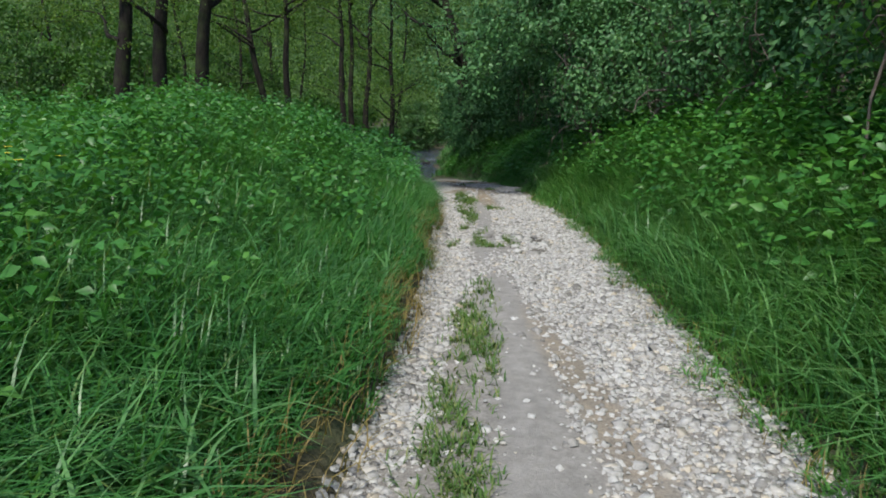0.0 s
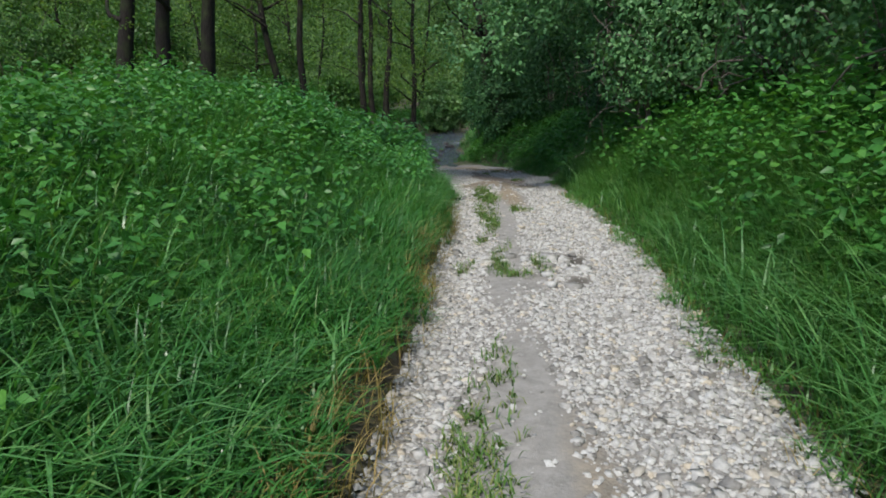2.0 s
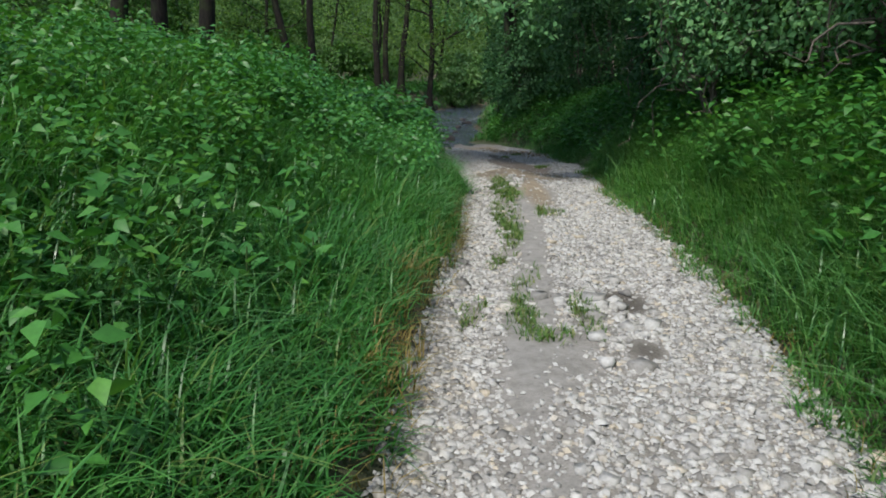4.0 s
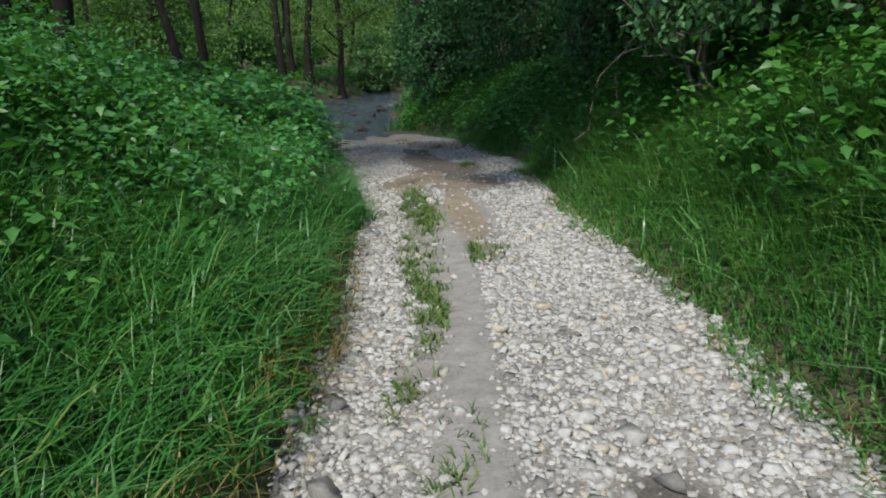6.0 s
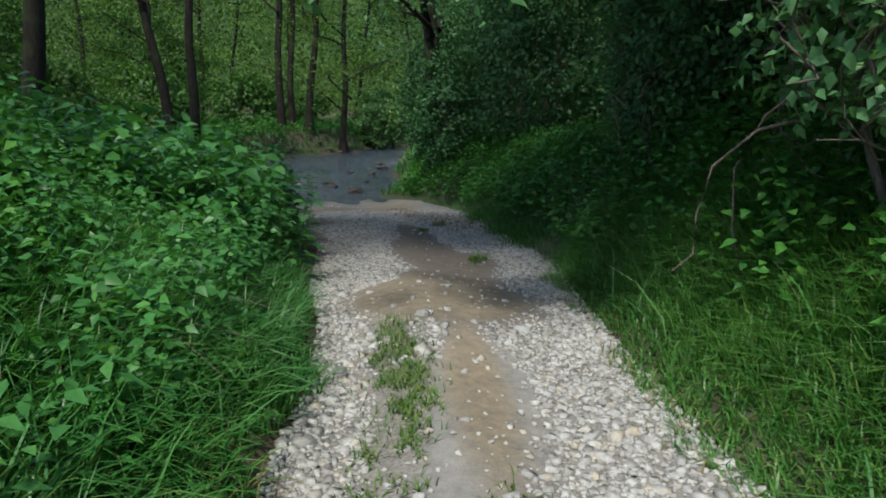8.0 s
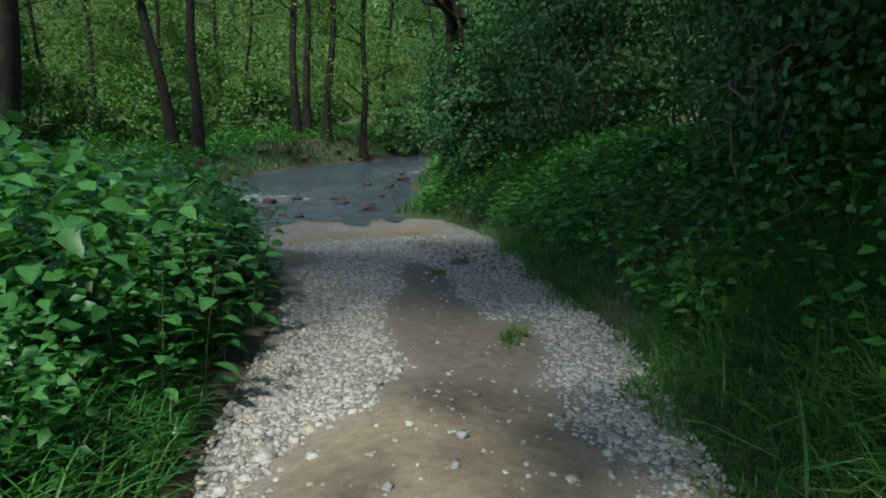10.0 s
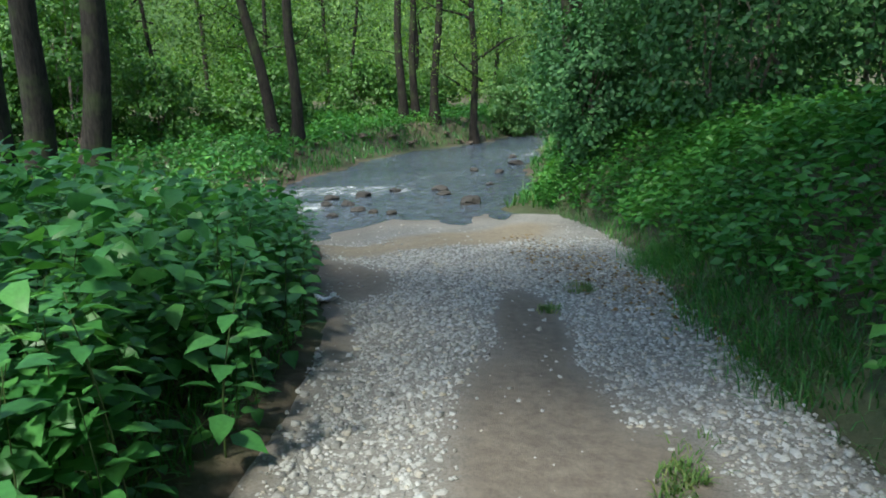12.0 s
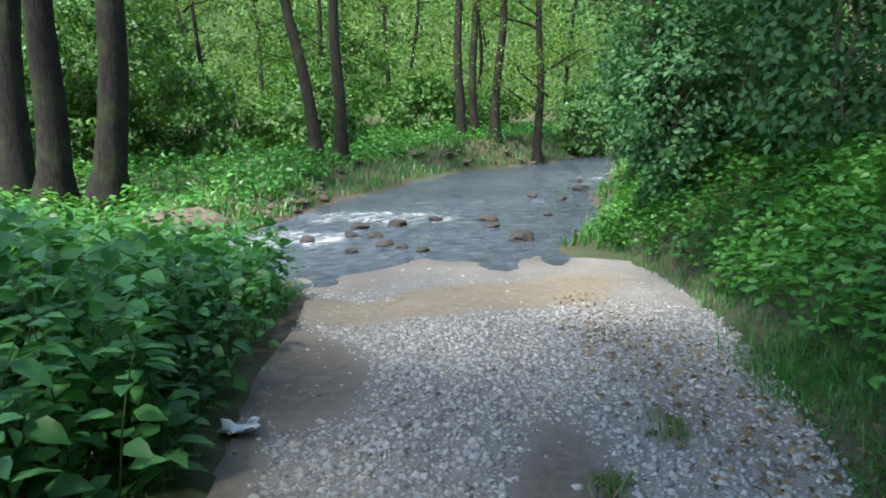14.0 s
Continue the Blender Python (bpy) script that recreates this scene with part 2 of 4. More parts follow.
# ---------------------------------------------------------------- the lie of the land
RNG = np.random.default_rng(7)
WATER = -0.80
PROFILE_Y = (-60, -5, 2, 5, 6.5, 8.5, 10.4, 13, 15.5, 18.3, 19.9, 21.5, 22.5, 23.7, 25, 27.4, 31, 36, 44, 60, 120, 400)
PROFILE_Z = (1.8, 0.7, 0.30, 0.23, 0.18, 0.11, 0.03, 0.01, -0.05, -0.20, -0.30, -0.38, -0.46, -0.55, -0.65, -0.82, -0.35, -0.05, 0.2, 0.5, 1.5, 4)
LEFT_Y = (-20, 4, 5, 6, 8, 9, 10.8, 12.4, 13.4, 14.4, 15.6, 16.2, 17.3, 18.6, 19.5, 20.3, 21.6, 22.8, 24.1, 25.4, 27)
LEFT_X = (0.75, 0.72, 0.71, 0.66, 0.5, 0.36, 0.2, 0.07, -0.07, -0.18, -0.44, -0.68, -0.95, -1.25, -1.55, -1.88, -2.62, -3.15, -3.9, -5.0, -7.0)
RIGHT_Y = (-20, 4.4, 5.3, 6.5, 8.7, 10.3, 11.5, 12.3, 13.5, 14.8, 16.2, 18.4, 20, 21.3, 22.6, 24.3, 25.4, 26.8, 27.7, 28.5)
RIGHT_X = (2.5, 2.42, 2.32, 2.28, 2.15, 2.1, 2.03, 1.88, 1.68, 1.5, 1.33, 1.24, 0.85, 0.5, 0.3, -0.09, -0.36, -0.9, -1.4, -2.2)
STREAM = ((-60, 4, 1.0), (-25, 18, 1.0), (-14, 23, 0.9), (-9.5, 24.9, 0.85), (-7.2, 25.9, 1.0), (-5.6, 27.4, 2.0), (-5.15, 29.2, 2.95), (-5.8, 34, 2.85), (-6.1, 39.5, 2.65),
          (-5.3, 45, 1.3), (-5.0, 51, 0.9), (-1.0, 58, 1.0), (14, 75, 1.2))



def soft(v):
    v = np.clip(v, 0, 1)
    return v * v * (3 - 2 * v)


def stream_gap(x, y):
    """Metres from the water's edge, below 0 in the water."""
    best = np.full(np.shape(x), 1e9)
    for (ax, ay, ar), (bx, by, br) in zip(STREAM, STREAM[1:]):
        dx, dy = bx - ax, by - ay
        u = np.clip(((x - ax) * dx + (y - ay) * dy) / (dx * dx + dy * dy), 0, 1)
        best = np.minimum(best, np.hypot(x - ax - u * dx, y - ay - u * dy) - (ar + u * (br - ar)))
    return best + 0.16 * np.sin(x * 2.1 + y * 1.3) + 0.09 * np.sin(y * 4.7 - x * 3.1)


def wavy(x, y):
    return (0.5 * np.sin(x * 1.9 + 0.7 * y) + 0.3 * np.sin(2.7 * y - 1.3 * x + 1) + 0.2 * np.sin(5.3 * x + 4.1 * y + 2))


def land(x, y):
    """The ground's height."""
    x, y = np.asarray(x, float), np.asarray(y, float)
    z = np.interp(y, PROFILE_Y, PROFILE_Z)
    dl = np.interp(y, LEFT_Y, LEFT_X) - x
    dr = x - np.interp(y, RIGHT_Y, RIGHT_X)
    near = soft((27 - y) / 3)
    tall = np.interp(y, (-20, 3, 6, 9, 11.5, 14, 16.2, 18.5, 22, 40), (0.45, 0.45, 0.55, 0.85, 1.15, 1.1, 0.65, 0.45, 0.28, 0.0))
    cut = np.interp(y, (0, 4, 10, 13, 16, 20), (0.2, 0.2, 0.18, 0.1, 0.08, 0.04))
    z = z + near * (cut * soft(dl / 0.16) + tall * soft(dl / 3.0) * (1 + 0.10 * wavy(0.5 * x, 0.5 * y)))
    rise = np.interp(y, (-20, 12, 16, 20, 24, 30, 60), (0.65, 0.85, 0.85, 1.15, 1.15, 1.2, 0.8))
    wide = np.interp(y, (-20, 12, 17, 21, 60), (2.2, 1.7, 1.7, 1.7, 1.9))
    right = np.where(y < 27.7, dr, x - np.interp(y, (27.7, 28.7, 33.8, 43, 60), (-1.4, -1.55, -2.5, -3.2, -2.0)))
    z = z + rise * soft(right / wide) + 0.08 * soft(dr / 0.3) * near
    z = z + 0.035 * wavy(x, y) * soft(np.maximum(dl, dr) / 0.5)
    z = z + 0.15 * np.exp(-((x + 8.7) / 1.9) ** 2 - ((y - 44.2) / 1.9) ** 2)
    gap = stream_gap(x, y)
    ford = soft((y - 22) / 3) * soft((27.5 - y) / 2) * soft((x + 6.5) / 1.5) * soft((-0.8 - x) / 1.0)
    lift = soft(gap / (0.55 + 2.8 * ford + 0.9 * soft((y - 27) / 3)))
    bed = WATER - 0.35 * soft(-gap / 0.9)
    return np.where(gap > 0, WATER + (z - WATER) * lift, bed) - 0.01


def lane(x, y):
    """0 at the track's left edge, 1 at its right edge."""
    a, b = np.interp(y, LEFT_Y, LEFT_X), np.interp(y, RIGHT_Y, RIGHT_X)
    return (x - a) / (b - a)


# ---------------------------------------------------------------- mesh helpers
def tri_mesh(name, v, f, material, chance=None, smooth=False):
    me = bpy.data.meshes.new(name)
    v, f = np.ascontiguousarray(v, dtype=np.float32), np.ascontiguousarray(f, dtype=np.int32)
    me.vertices.add(len(v))
    me.vertices.foreach_set("co", v.ravel())
    me.loops.add(f.size)
    me.loops.foreach_set("vertex_index", f.ravel())
    me.polygons.add(len(f))
    me.polygons.foreach_set("loop_start", np.arange(len(f), dtype=np.int32) * f.shape[1])
    if smooth:
        me.polygons.foreach_set("use_smooth", np.ones(len(f), dtype=bool))
    me.update(calc_edges=True)
    if chance is not None:
        a = me.attributes.new("chance", "FLOAT", "POINT")
        a.data.foreach_set("value", np.ascontiguousarray(chance, dtype=np.float32))
    me.materials.append(material)
    return me


def put(name, me, parent=None, label="", category="", group="", kind="", at=None):
    ob = new(name, me)
    if at is not None:
        ob.matrix_basis = at
    if parent is not None:
        ob.parent = parent
    return tagged(ob, label, category, group, kind)


def frames_from(d, n):
    d = d / np.linalg.norm(d, axis=1, keepdims=True)
    n = n - (n * d).sum(1, keepdims=True) * d
    n = n / (np.linalg.norm(n, axis=1, keepdims=True) + 1e-9)
    return np.stack([np.cross(d, n), d, n], axis=2)


def scatter(pv, pf, pos, rot, size):
    """Copies of one small shape, joined: verts, faces, each vert's copy."""
    k, n = len(pv), len(pos)
    if np.ndim(size) == 1:
        size = size[:, None]
    v = np.einsum("nij,nkj->nki", rot, pv[None] * size[:, None, :]) + pos[:, None, :]
    f = (pf[None] + (np.arange(n) * k)[:, None, None]).reshape(-1, pf.shape[1])
    return v.reshape(-1, 3), f, np.repeat(np.arange(n), k)


LEAF = (np.array([(0, 0, 0), (-0.30, 0.28, 0.07), (0, 0.32, 0), (0.30, 0.28, 0.07), (-0.24, 0.62, 0.03), (0, 0.66, -0.04), (0.24, 0.62, 0.03), (0, 1.0, -0.16)]),
        np.array([(0, 2, 1), (0, 3, 2), (1, 2, 4), (2, 5, 4), (2, 3, 5), (3, 6, 5), (4, 5, 7), (5, 6, 7)]))
SMALL = (np.array([(0, 0, 0), (-0.3, 0.5, 0.08), (0, 1.0, -0.06), (0.3, 0.5, 0.08)]), np.array([(0, 2, 1), (0, 3, 2)]))

MIDDLE = (np.array([(0, 0, 0), (-0.3, 0.38, 0.08), (0, 0.45, -0.01), (0.3, 0.38, 0.08), (0, 1.0, -0.13)]), np.array([(0, 2, 1), (0, 3, 2), (1, 2, 4), (2, 3, 4)]))


def leaves(name, pos, out, size, material, shape=SMALL, droop=0.2, spread=0.9, seed=1, hang=False):
    """Leaves at these places, that point more or less along out."""
    r = np.random.default_rng(seed)
    d = out / (np.linalg.norm(out, axis=1, keepdims=True) + 1e-6) + spread * r.normal(size=pos.shape)
    d[:, 2] -= droop
    up = np.array([0, 0, 1.0]) + 0.45 * r.normal(size=pos.shape) + 0.3 * out / (np.linalg.norm(out, axis=1, keepdims=True) + 1e-6)
    if hang:
        face = out / (np.linalg.norm(out, axis=1, keepdims=True) + 1e-6)
        d = 0.75 * r.normal(size=pos.shape) + 0.35 * face + np.array([0, 0, -0.45])
        up = face + np.array([0, 0, 0.75]) + 0.5 * r.normal(size=pos.shape)
    v, f, who = scatter(*shape, pos, frames_from(d, up), size * r.uniform(0.6, 1.25, len(pos)))
    return tri_mesh(name, v, f, material, r.random(len(pos))[who])


def tube(points, radii, sides=6):
    """A tapered round limb along points."""
    p, radii = np.asarray(points, float), np.asarray(radii, float)
    d = np.gradient(p, axis=0)
    d /= np.linalg.norm(d, axis=1, keepdims=True) + 1e-9
    ref = np.where(np.abs(d[:, 2:3]) > 0.9, np.array([[1.0, 0, 0]]), np.array([[0, 0, 1.0]]))
    a = np.cross(d, ref)
    a /= np.linalg.norm(a, axis=1, keepdims=True) + 1e-9
    b = np.cross(d, a)
    ang = np.arange(sides) * 2 * np.pi / sides
    v = (p[:, None] + radii[:, None, None] * (np.cos(ang)[None, :, None] * a[:, None] + np.sin(ang)[None, :, None] * b[:, None])).reshape(-1, 3)
    i, j = np.meshgrid(np.arange(len(p) - 1), np.arange(sides), indexing="ij")
    i, j = i.ravel(), j.ravel()
    q = (j + 1) % sides
    f = np.concatenate([np.stack([i * sides + j, i * sides + q, (i + 1) * sides + q], 1), np.stack([i * sides + j, (i + 1) * sides + q, (i + 1) * sides + j], 1)])
    return v, f


def join(pieces):
    vs, fs, at = [], [], 0
    for v, f in pieces:
        vs.append(v)
        fs.append(f + at)
        at += len(v)
    return np.concatenate(vs), np.concatenate(fs)


def blades(name, xy, z, length, width, bend, material, seed=1, fine=True, lean=None):
    """Arching grass blades."""
    r = np.random.default_rng(seed)
    n = len(xy)
    az = r.uniform(0, 2 * np.pi, n)
    dirs = np.stack([np.cos(az), np.sin(az)], 1)
    if lean is not None:
        dirs = dirs + lean
        dirs /= np.linalg.norm(dirs, axis=1, keepdims=True) + 1e-6
    length = length * r.uniform(0.55, 1.2, n)
    bend = np.clip(bend * r.uniform(0.4, 1.5, n), 0.3, 1.0)
    steps = (0, 0.35, 0.7, 1.0) if fine else (0, 0.55, 1.0)
    wide = (1.0, 0.95, 0.6, 0) if fine else (1.0, 0.8, 0)
    side = np.stack([-dirs[:, 1], dirs[:, 0]], 1) * (width * r.uniform(0.6, 1.3, n))[:, None] / 2
    rows = []
    for s, w in zip(steps, wide):
        c = np.empty((n, 3))
        c[:, :2] = xy + dirs * (length * (0.12 * s + 0.78 * bend * s * s))[:, None]
        c[:, 2] = z + length * (s - 0.62 * bend * s * s)
        if w:
            a, b = c.copy(), c.copy()
            a[:, :2] -= side * w
            b[:, :2] += side * w
            rows += [a, b]
        else:
            rows.append(c)
    k = len(rows)
    v = np.stack(rows, 1).reshape(-1, 3)
    t = [(0, 1, 3), (0, 3, 2), (2, 3, 5), (2, 5, 4), (4, 5, 6)] if fine else [(0, 1, 3), (0, 3, 2), (2, 3, 4)]
    f = (np.array(t)[None] + (np.arange(n) * k)[:, None, None]).reshape(-1, 3)
    return tri_mesh(name, v, f, material, np.repeat(r.random(n), k))


# ---------------------------------------------------------------- ground, track, water
def axis(fine_a, fine_b, step, far):
    mid = np.arange(fine_a, fine_b + step / 2, step)
    grow = np.cumsum(step * 1.25 ** np.arange(1, 60))
    grow = grow[grow < far]
    return np.concatenate([fine_a - grow[::-1], mid, fine_b + grow])


def sheet(xs, ys):
    gx, gy = np.meshgrid(xs, ys)
    nx, ny = len(xs), len(ys)
    i = (np.arange(ny - 1)[:, None] * nx + np.arange(nx - 1)[None]).ravel()
    return gx, gy, np.stack([i, i + 1, i + nx + 1, i + nx], 1)


gx, gy, gf = sheet(axis(-12, 7, 0.19, 900), axis(-2, 48, 0.2, 900))
gz = land(gx, gy) - 0.16 * soft((0.5 - np.abs(lane(gx, gy) - 0.5)) / 0.06) * soft((27.6 - gy) / 0.5)
ground = put("ground", tri_mesh("ground", np.stack([gx, gy, gz], 2).reshape(-1, 3), gf, M_GROUND, smooth=True), label="dark damp soil of the banks and wood", category="ground", kind="structure")


def blob(x, y, cx, cy, rx, ry, turn=0.0):
    c, s = math.cos(radians(turn)), math.sin(radians(turn))
    dx, dy = x - cx, y - cy
    return soft(1.5 - np.hypot((c * dx + s * dy) / rx, (-s * dx + c * dy) / ry))


def road_height(x, y):
    u = lane(x, y)
    h = 0.03 * np.exp(-((u - 0.38) / 0.16) ** 2) - 0.03 * np.exp(-((u - 0.12) / 0.12) ** 2) - 0.03 * np.exp(-((u - 0.68) / 0.2) ** 2)
    return land(x, y) + 0.03 + h + 0.07 * blob(x, y, 0.3, 16.0, 0.75, 1.1) + 0.008 * np.sin(7 * x + 3 * y)


def masks(x, y):
    """What lies bare on the track: dust, earth, sand and damp silt."""
    dust = np.maximum.reduce([blob(x, y, 1.25, 6.0, 0.2, 2.2, 5.5), blob(x, y, 1.42, 3.0, 0.28, 2.0), blob(x, y, 0.66, 12.6, 0.14, 2.4, 5), 0.9 * blob(x, y, 0.86, 9.8, 0.16, 1.5, 3), 0.8 * blob(x, y, 0.75, 14.4, 0.2, 0.9, 6), 0.7 * blob(x, y, 1.0, 9.1, 0.3, 0.5)])
    earth = np.maximum.reduce([blob(x, y, 0.3, 17.1, 0.5, 0.6, 12), blob(x, y, -0.05, 18.6, 0.42, 1.5, 14), blob(x, y, 0.35, 18.1, 0.35, 0.9), blob(x, y, -0.45, 20.5, 0.25, 1.1, 15),
                               blob(x, y, -2.6, 21.8, 0.5, 1.0, 40), 0.8 * blob(x, y, -1.85, 20.2, 0.14, 1.0, 28), 0.6 * blob(x, y, -1.2, 18.2, 0.1, 1.0, 14), 0.35 * blob(x, y, -0.1, 22.2, 0.35, 1.0, 25)])
    sand = np.maximum.reduce([0.55 * blob(x, y, 1.6, 5.4, 0.13, 1.5, 10), blob(x, y, 0.3, 16.2, 0.72, 0.85), 0.85 * blob(x, y, 0.62, 14.5, 0.18, 1.1, 8), blob(x, y, -2.35, 24.6, 0.75, 2.0, -32), blob(x, y, -1.6, 25.6, 0.5, 1.0, 0), 0.9 * blob(x, y, -3.6, 23.8, 0.8, 0.5, 0)])
    damp = np.maximum.reduce([blob(x, y, 1.43, 10.42, 0.15, 0.26), 0.8 * blob(x, y, 1.48, 9.5, 0.1, 0.16), 0.8 * soft((1.7 - stream_gap(x, y)) / 2.0)])
    return dust, earth, sand, damp


ry = np.arange(-8, 27.6, 0.09)
ru = np.linspace(-0.14, 1.14, 34)
ra, rb = np.interp(ry, LEFT_Y, LEFT_X), np.interp(ry, RIGHT_Y, RIGHT_X)
rx = ra[:, None] + ru[None] * (rb - ra)[:, None]
rY = np.repeat(ry[:, None], len(ru), 1)
rz = road_height(rx, rY) - 0.25 * soft((np.abs(ru - 0.5) - 0.5) / 0.14)[None]
i = (np.arange(len(ry) - 1)[:, None] * len(ru) + np.arange(len(ru) - 1)[None]).ravel()
road_mesh = tri_mesh("road", np.stack([rx, rY, rz], 2).reshape(-1, 3), np.stack([i, i + 1, i + len(ru) + 1, i + len(ru)], 1), M_ROAD, smooth=True)
for key, val in zip(("dust", "earth", "sand", "damp"), masks(rx, rY)):
    road_mesh.attributes.new(key, "FLOAT", "POINT").data.foreach_set("value", val.ravel().astype(np.float32))
road = put("road", road_mesh, label="pale limestone gravel farm track with bare earth patches", category="gravel track", kind="structure")

wx, wy, wf = sheet(np.arange(-26, 6, 0.25), np.arange(17, 62, 0.25))
wg = stream_gap(wx, wy)
keep = (wg.ravel()[wf] < 0.5).any(1)
water_mesh = tri_mesh("water", np.stack([wx, wy, WATER + 0.012 * wavy(3 * wx, 3 * wy) + 0.0 * wx], 2).reshape(-1, 3), wf[keep], M_WATER, smooth=True)
foam = np.maximum.reduce([blob(wx, wy, -6.9, 27.6, 1.5, 1.0, 35), 0.95 * blob(wx, wy, -6.6, 30.2, 2.2, 1.0, 10), 0.6 * blob(wx, wy, -4.0, 39.0, 2.0, 4.0), 0.5 * blob(wx, wy, -5.5, 33, 2.5, 1.5)])
water_mesh.attributes.new("foam", "FLOAT", "POINT").data.foreach_set("value", foam.ravel().astype(np.float32))
put("water", water_mesh, label="shallow rippling stream with small white riffles", category="stream", kind="structure")


# ---------------------------------------------------------------- trees and shrubs
def tree(name, x, y, r, height, lean=(0, 0), bend=(0, 0), crown=(3.0, 5.0), first=5.0, n=1500, leaf=0.13, material=None, seed=1, label="", twigs=7, group="", low=()):
    """A trunk with limbs and a crown of clumps of leaves with gaps."""
    rr = np.random.default_rng(seed)
    z0 = float(land(x, y)) - 0.15
    root = put(name, None, label=label, category="tree", group=group, at=pose(x, y, z0))
    s = np.linspace(0, 1, 16)
    px = lean[0] * s * height / 6 + bend[0] * np.sin(s * 5) * 0.3 + 0.05 * np.sin(s * 17 + seed)
    py = lean[1] * s * height / 6 + bend[1] * np.sin(s * 5) * 0.3 + 0.05 * np.cos(s * 13 + seed)
    trunk = np.stack([px, py, s * height], 1)
    rad = r * (1 - 0.75 * s) + r * 0.7 * np.exp(-s * height / 0.35)
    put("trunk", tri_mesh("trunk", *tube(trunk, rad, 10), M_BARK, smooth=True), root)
    ends = []
    heights = list(rr.uniform(first, height * 0.95, twigs)) + list(low)
    for h in heights:
        a = rr.uniform(0, 2 * np.pi)
        k = np.interp(h, s * height, np.arange(16))
        base = np.array([np.interp(k, np.arange(16), trunk[:, c]) for c in range(3)])
        ln = crown[0] * rr.uniform(0.6, 1.0)
        u = np.linspace(0, 1, 7)[:, None]
        pts = base + u * ln * np.array([math.cos(a), math.sin(a), 0.45]) + 0.12 * ln * np.sin(u * 6 + rr.uniform(0, 6)) * np.array([math.sin(a), -math.cos(a), 0.5])
        lr = min(0.4 * r, 0.05 + 0.02 * ln) * (1 - 0.85 * u[:, 0])
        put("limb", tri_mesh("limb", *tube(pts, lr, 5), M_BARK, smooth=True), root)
        ends += [pts[3], pts[4], pts[5], pts[6]]
    ends = np.array(ends + [trunk[-1], trunk[-2], trunk[-3]])
    n = int(n * (1.0 if material is M_SHRUB else 1.6))
    nc = max(8, n // 40)
    cc = ends[rr.integers(0, len(ends), nc)] + rr.normal(size=(nc, 3)) * np.array([0.55, 0.55, 0.4]) * crown[0] * 0.5
    which = rr.integers(0, nc, n)
    pos = cc[which] + rr.normal(size=(n, 3)) * np.array([0.45, 0.45, 0.2])
    put("crown", leaves("crown", pos, pos - cc[which] + np.array([0, 0, 0.1]), leaf, material or M_TREE, SMALL, 0.35, 0.8, seed, True), root)
    return root


def shrub(name, x, y, rx, ry, height, n, leaf, material, seed=1, label="", category="shrub", group="", base=None, stems=9, stem_mat=None, hollow=0.45, shape=SMALL, floor=0.12, twiggy=0):
    """Stems that fan out of the ground and leaf clumps on their outer ends."""
    rr = np.random.default_rng(seed)
    z0 = float(land(x, y)) - 0.05 if base is None else base
    root = put(name, None, label=label, category=category, group=group, at=pose(x, y, z0))
    for k in range(stems):
        a = rr.uniform(0, 2 * np.pi)
        o = rr.uniform(0.3, 0.85)
        u = np.linspace(0, 1, 7)[:, None]
        tip = np.array([math.cos(a) * rx * o, math.sin(a) * ry * o, height * rr.uniform(0.6, 0.95)])
        start = np.array([math.cos(a) * rx * 0.15, math.sin(a) * ry * 0.15, 0.0])
        pts = start + (tip - start) * np.concatenate([u ** 1.5, u ** 1.5, u ** 0.8], 1) + 0.06 * height * np.sin(u * 7 + a) * np.array([0.6, -0.6, 0.15])
        put("stem", tri_mesh("stem", *tube(pts, (0.010 + 0.005 * height) * (1 - 0.8 * u[:, 0]), 5), stem_mat or M_TWIG, smooth=True), root)
    if twiggy:
        pieces = []
        for k in range(twiggy):
            a = rr.uniform(0, 2 * np.pi)
            st = np.array([math.cos(a) * rx * 0.75, math.sin(a) * ry * 0.75, height * rr.uniform(0.2, 0.7)])
            u = np.linspace(0, 1, 6)[:, None]
            pts = st + u * rr.normal(size=3) * np.array([0.3, 0.3, 0.5]) + 0.10 * np.sin(u * 6 + a + np.array([0, 2, 4]))
            pieces.append(tube(pts, rr.uniform(0.006, 0.014) * (1 - 0.6 * u[:, 0]), 5))
        put("twig_tangle", tri_mesh("twig_tangle", *join(pieces), M_TWIG), root, "tangled bare grey twigs")
    n = int(n * 2.4)
    nc = max(10, n // 30)
    d = rr.normal(size=(nc, 3))
    d /= np.linalg.norm(d, axis=1, keepdims=True)
    rad = rr.uniform(hollow, 1.0, nc) ** 0.6 * (1 + 0.16 * np.sin(4 * d[:, 0] + seed) + 0.14 * np.sin(5 * d[:, 1] + 3 * d[:, 2]))
    cc = d * rad[:, None] * np.array([rx, ry, height * 0.5]) + np.array([0, 0, height * 0.52])
    cc = cc[cc[:, 2] > floor * height]
    which = rr.integers(0, len(cc), n)
    sp = 0.11 + 0.05 * min(rx, ry)
    pos = cc[which] + rr.normal(size=(n, 3)) * np.array([sp, sp, sp * 0.6])
    out = (pos - np.array([0, 0, height * 0.4])) / np.array([rx, ry, height]) + 0.5 * (pos - cc[which])
    put("foliage", leaves("foliage", pos, out, leaf, material, shape, 0.25, 0.7, seed, True), root)
    return root


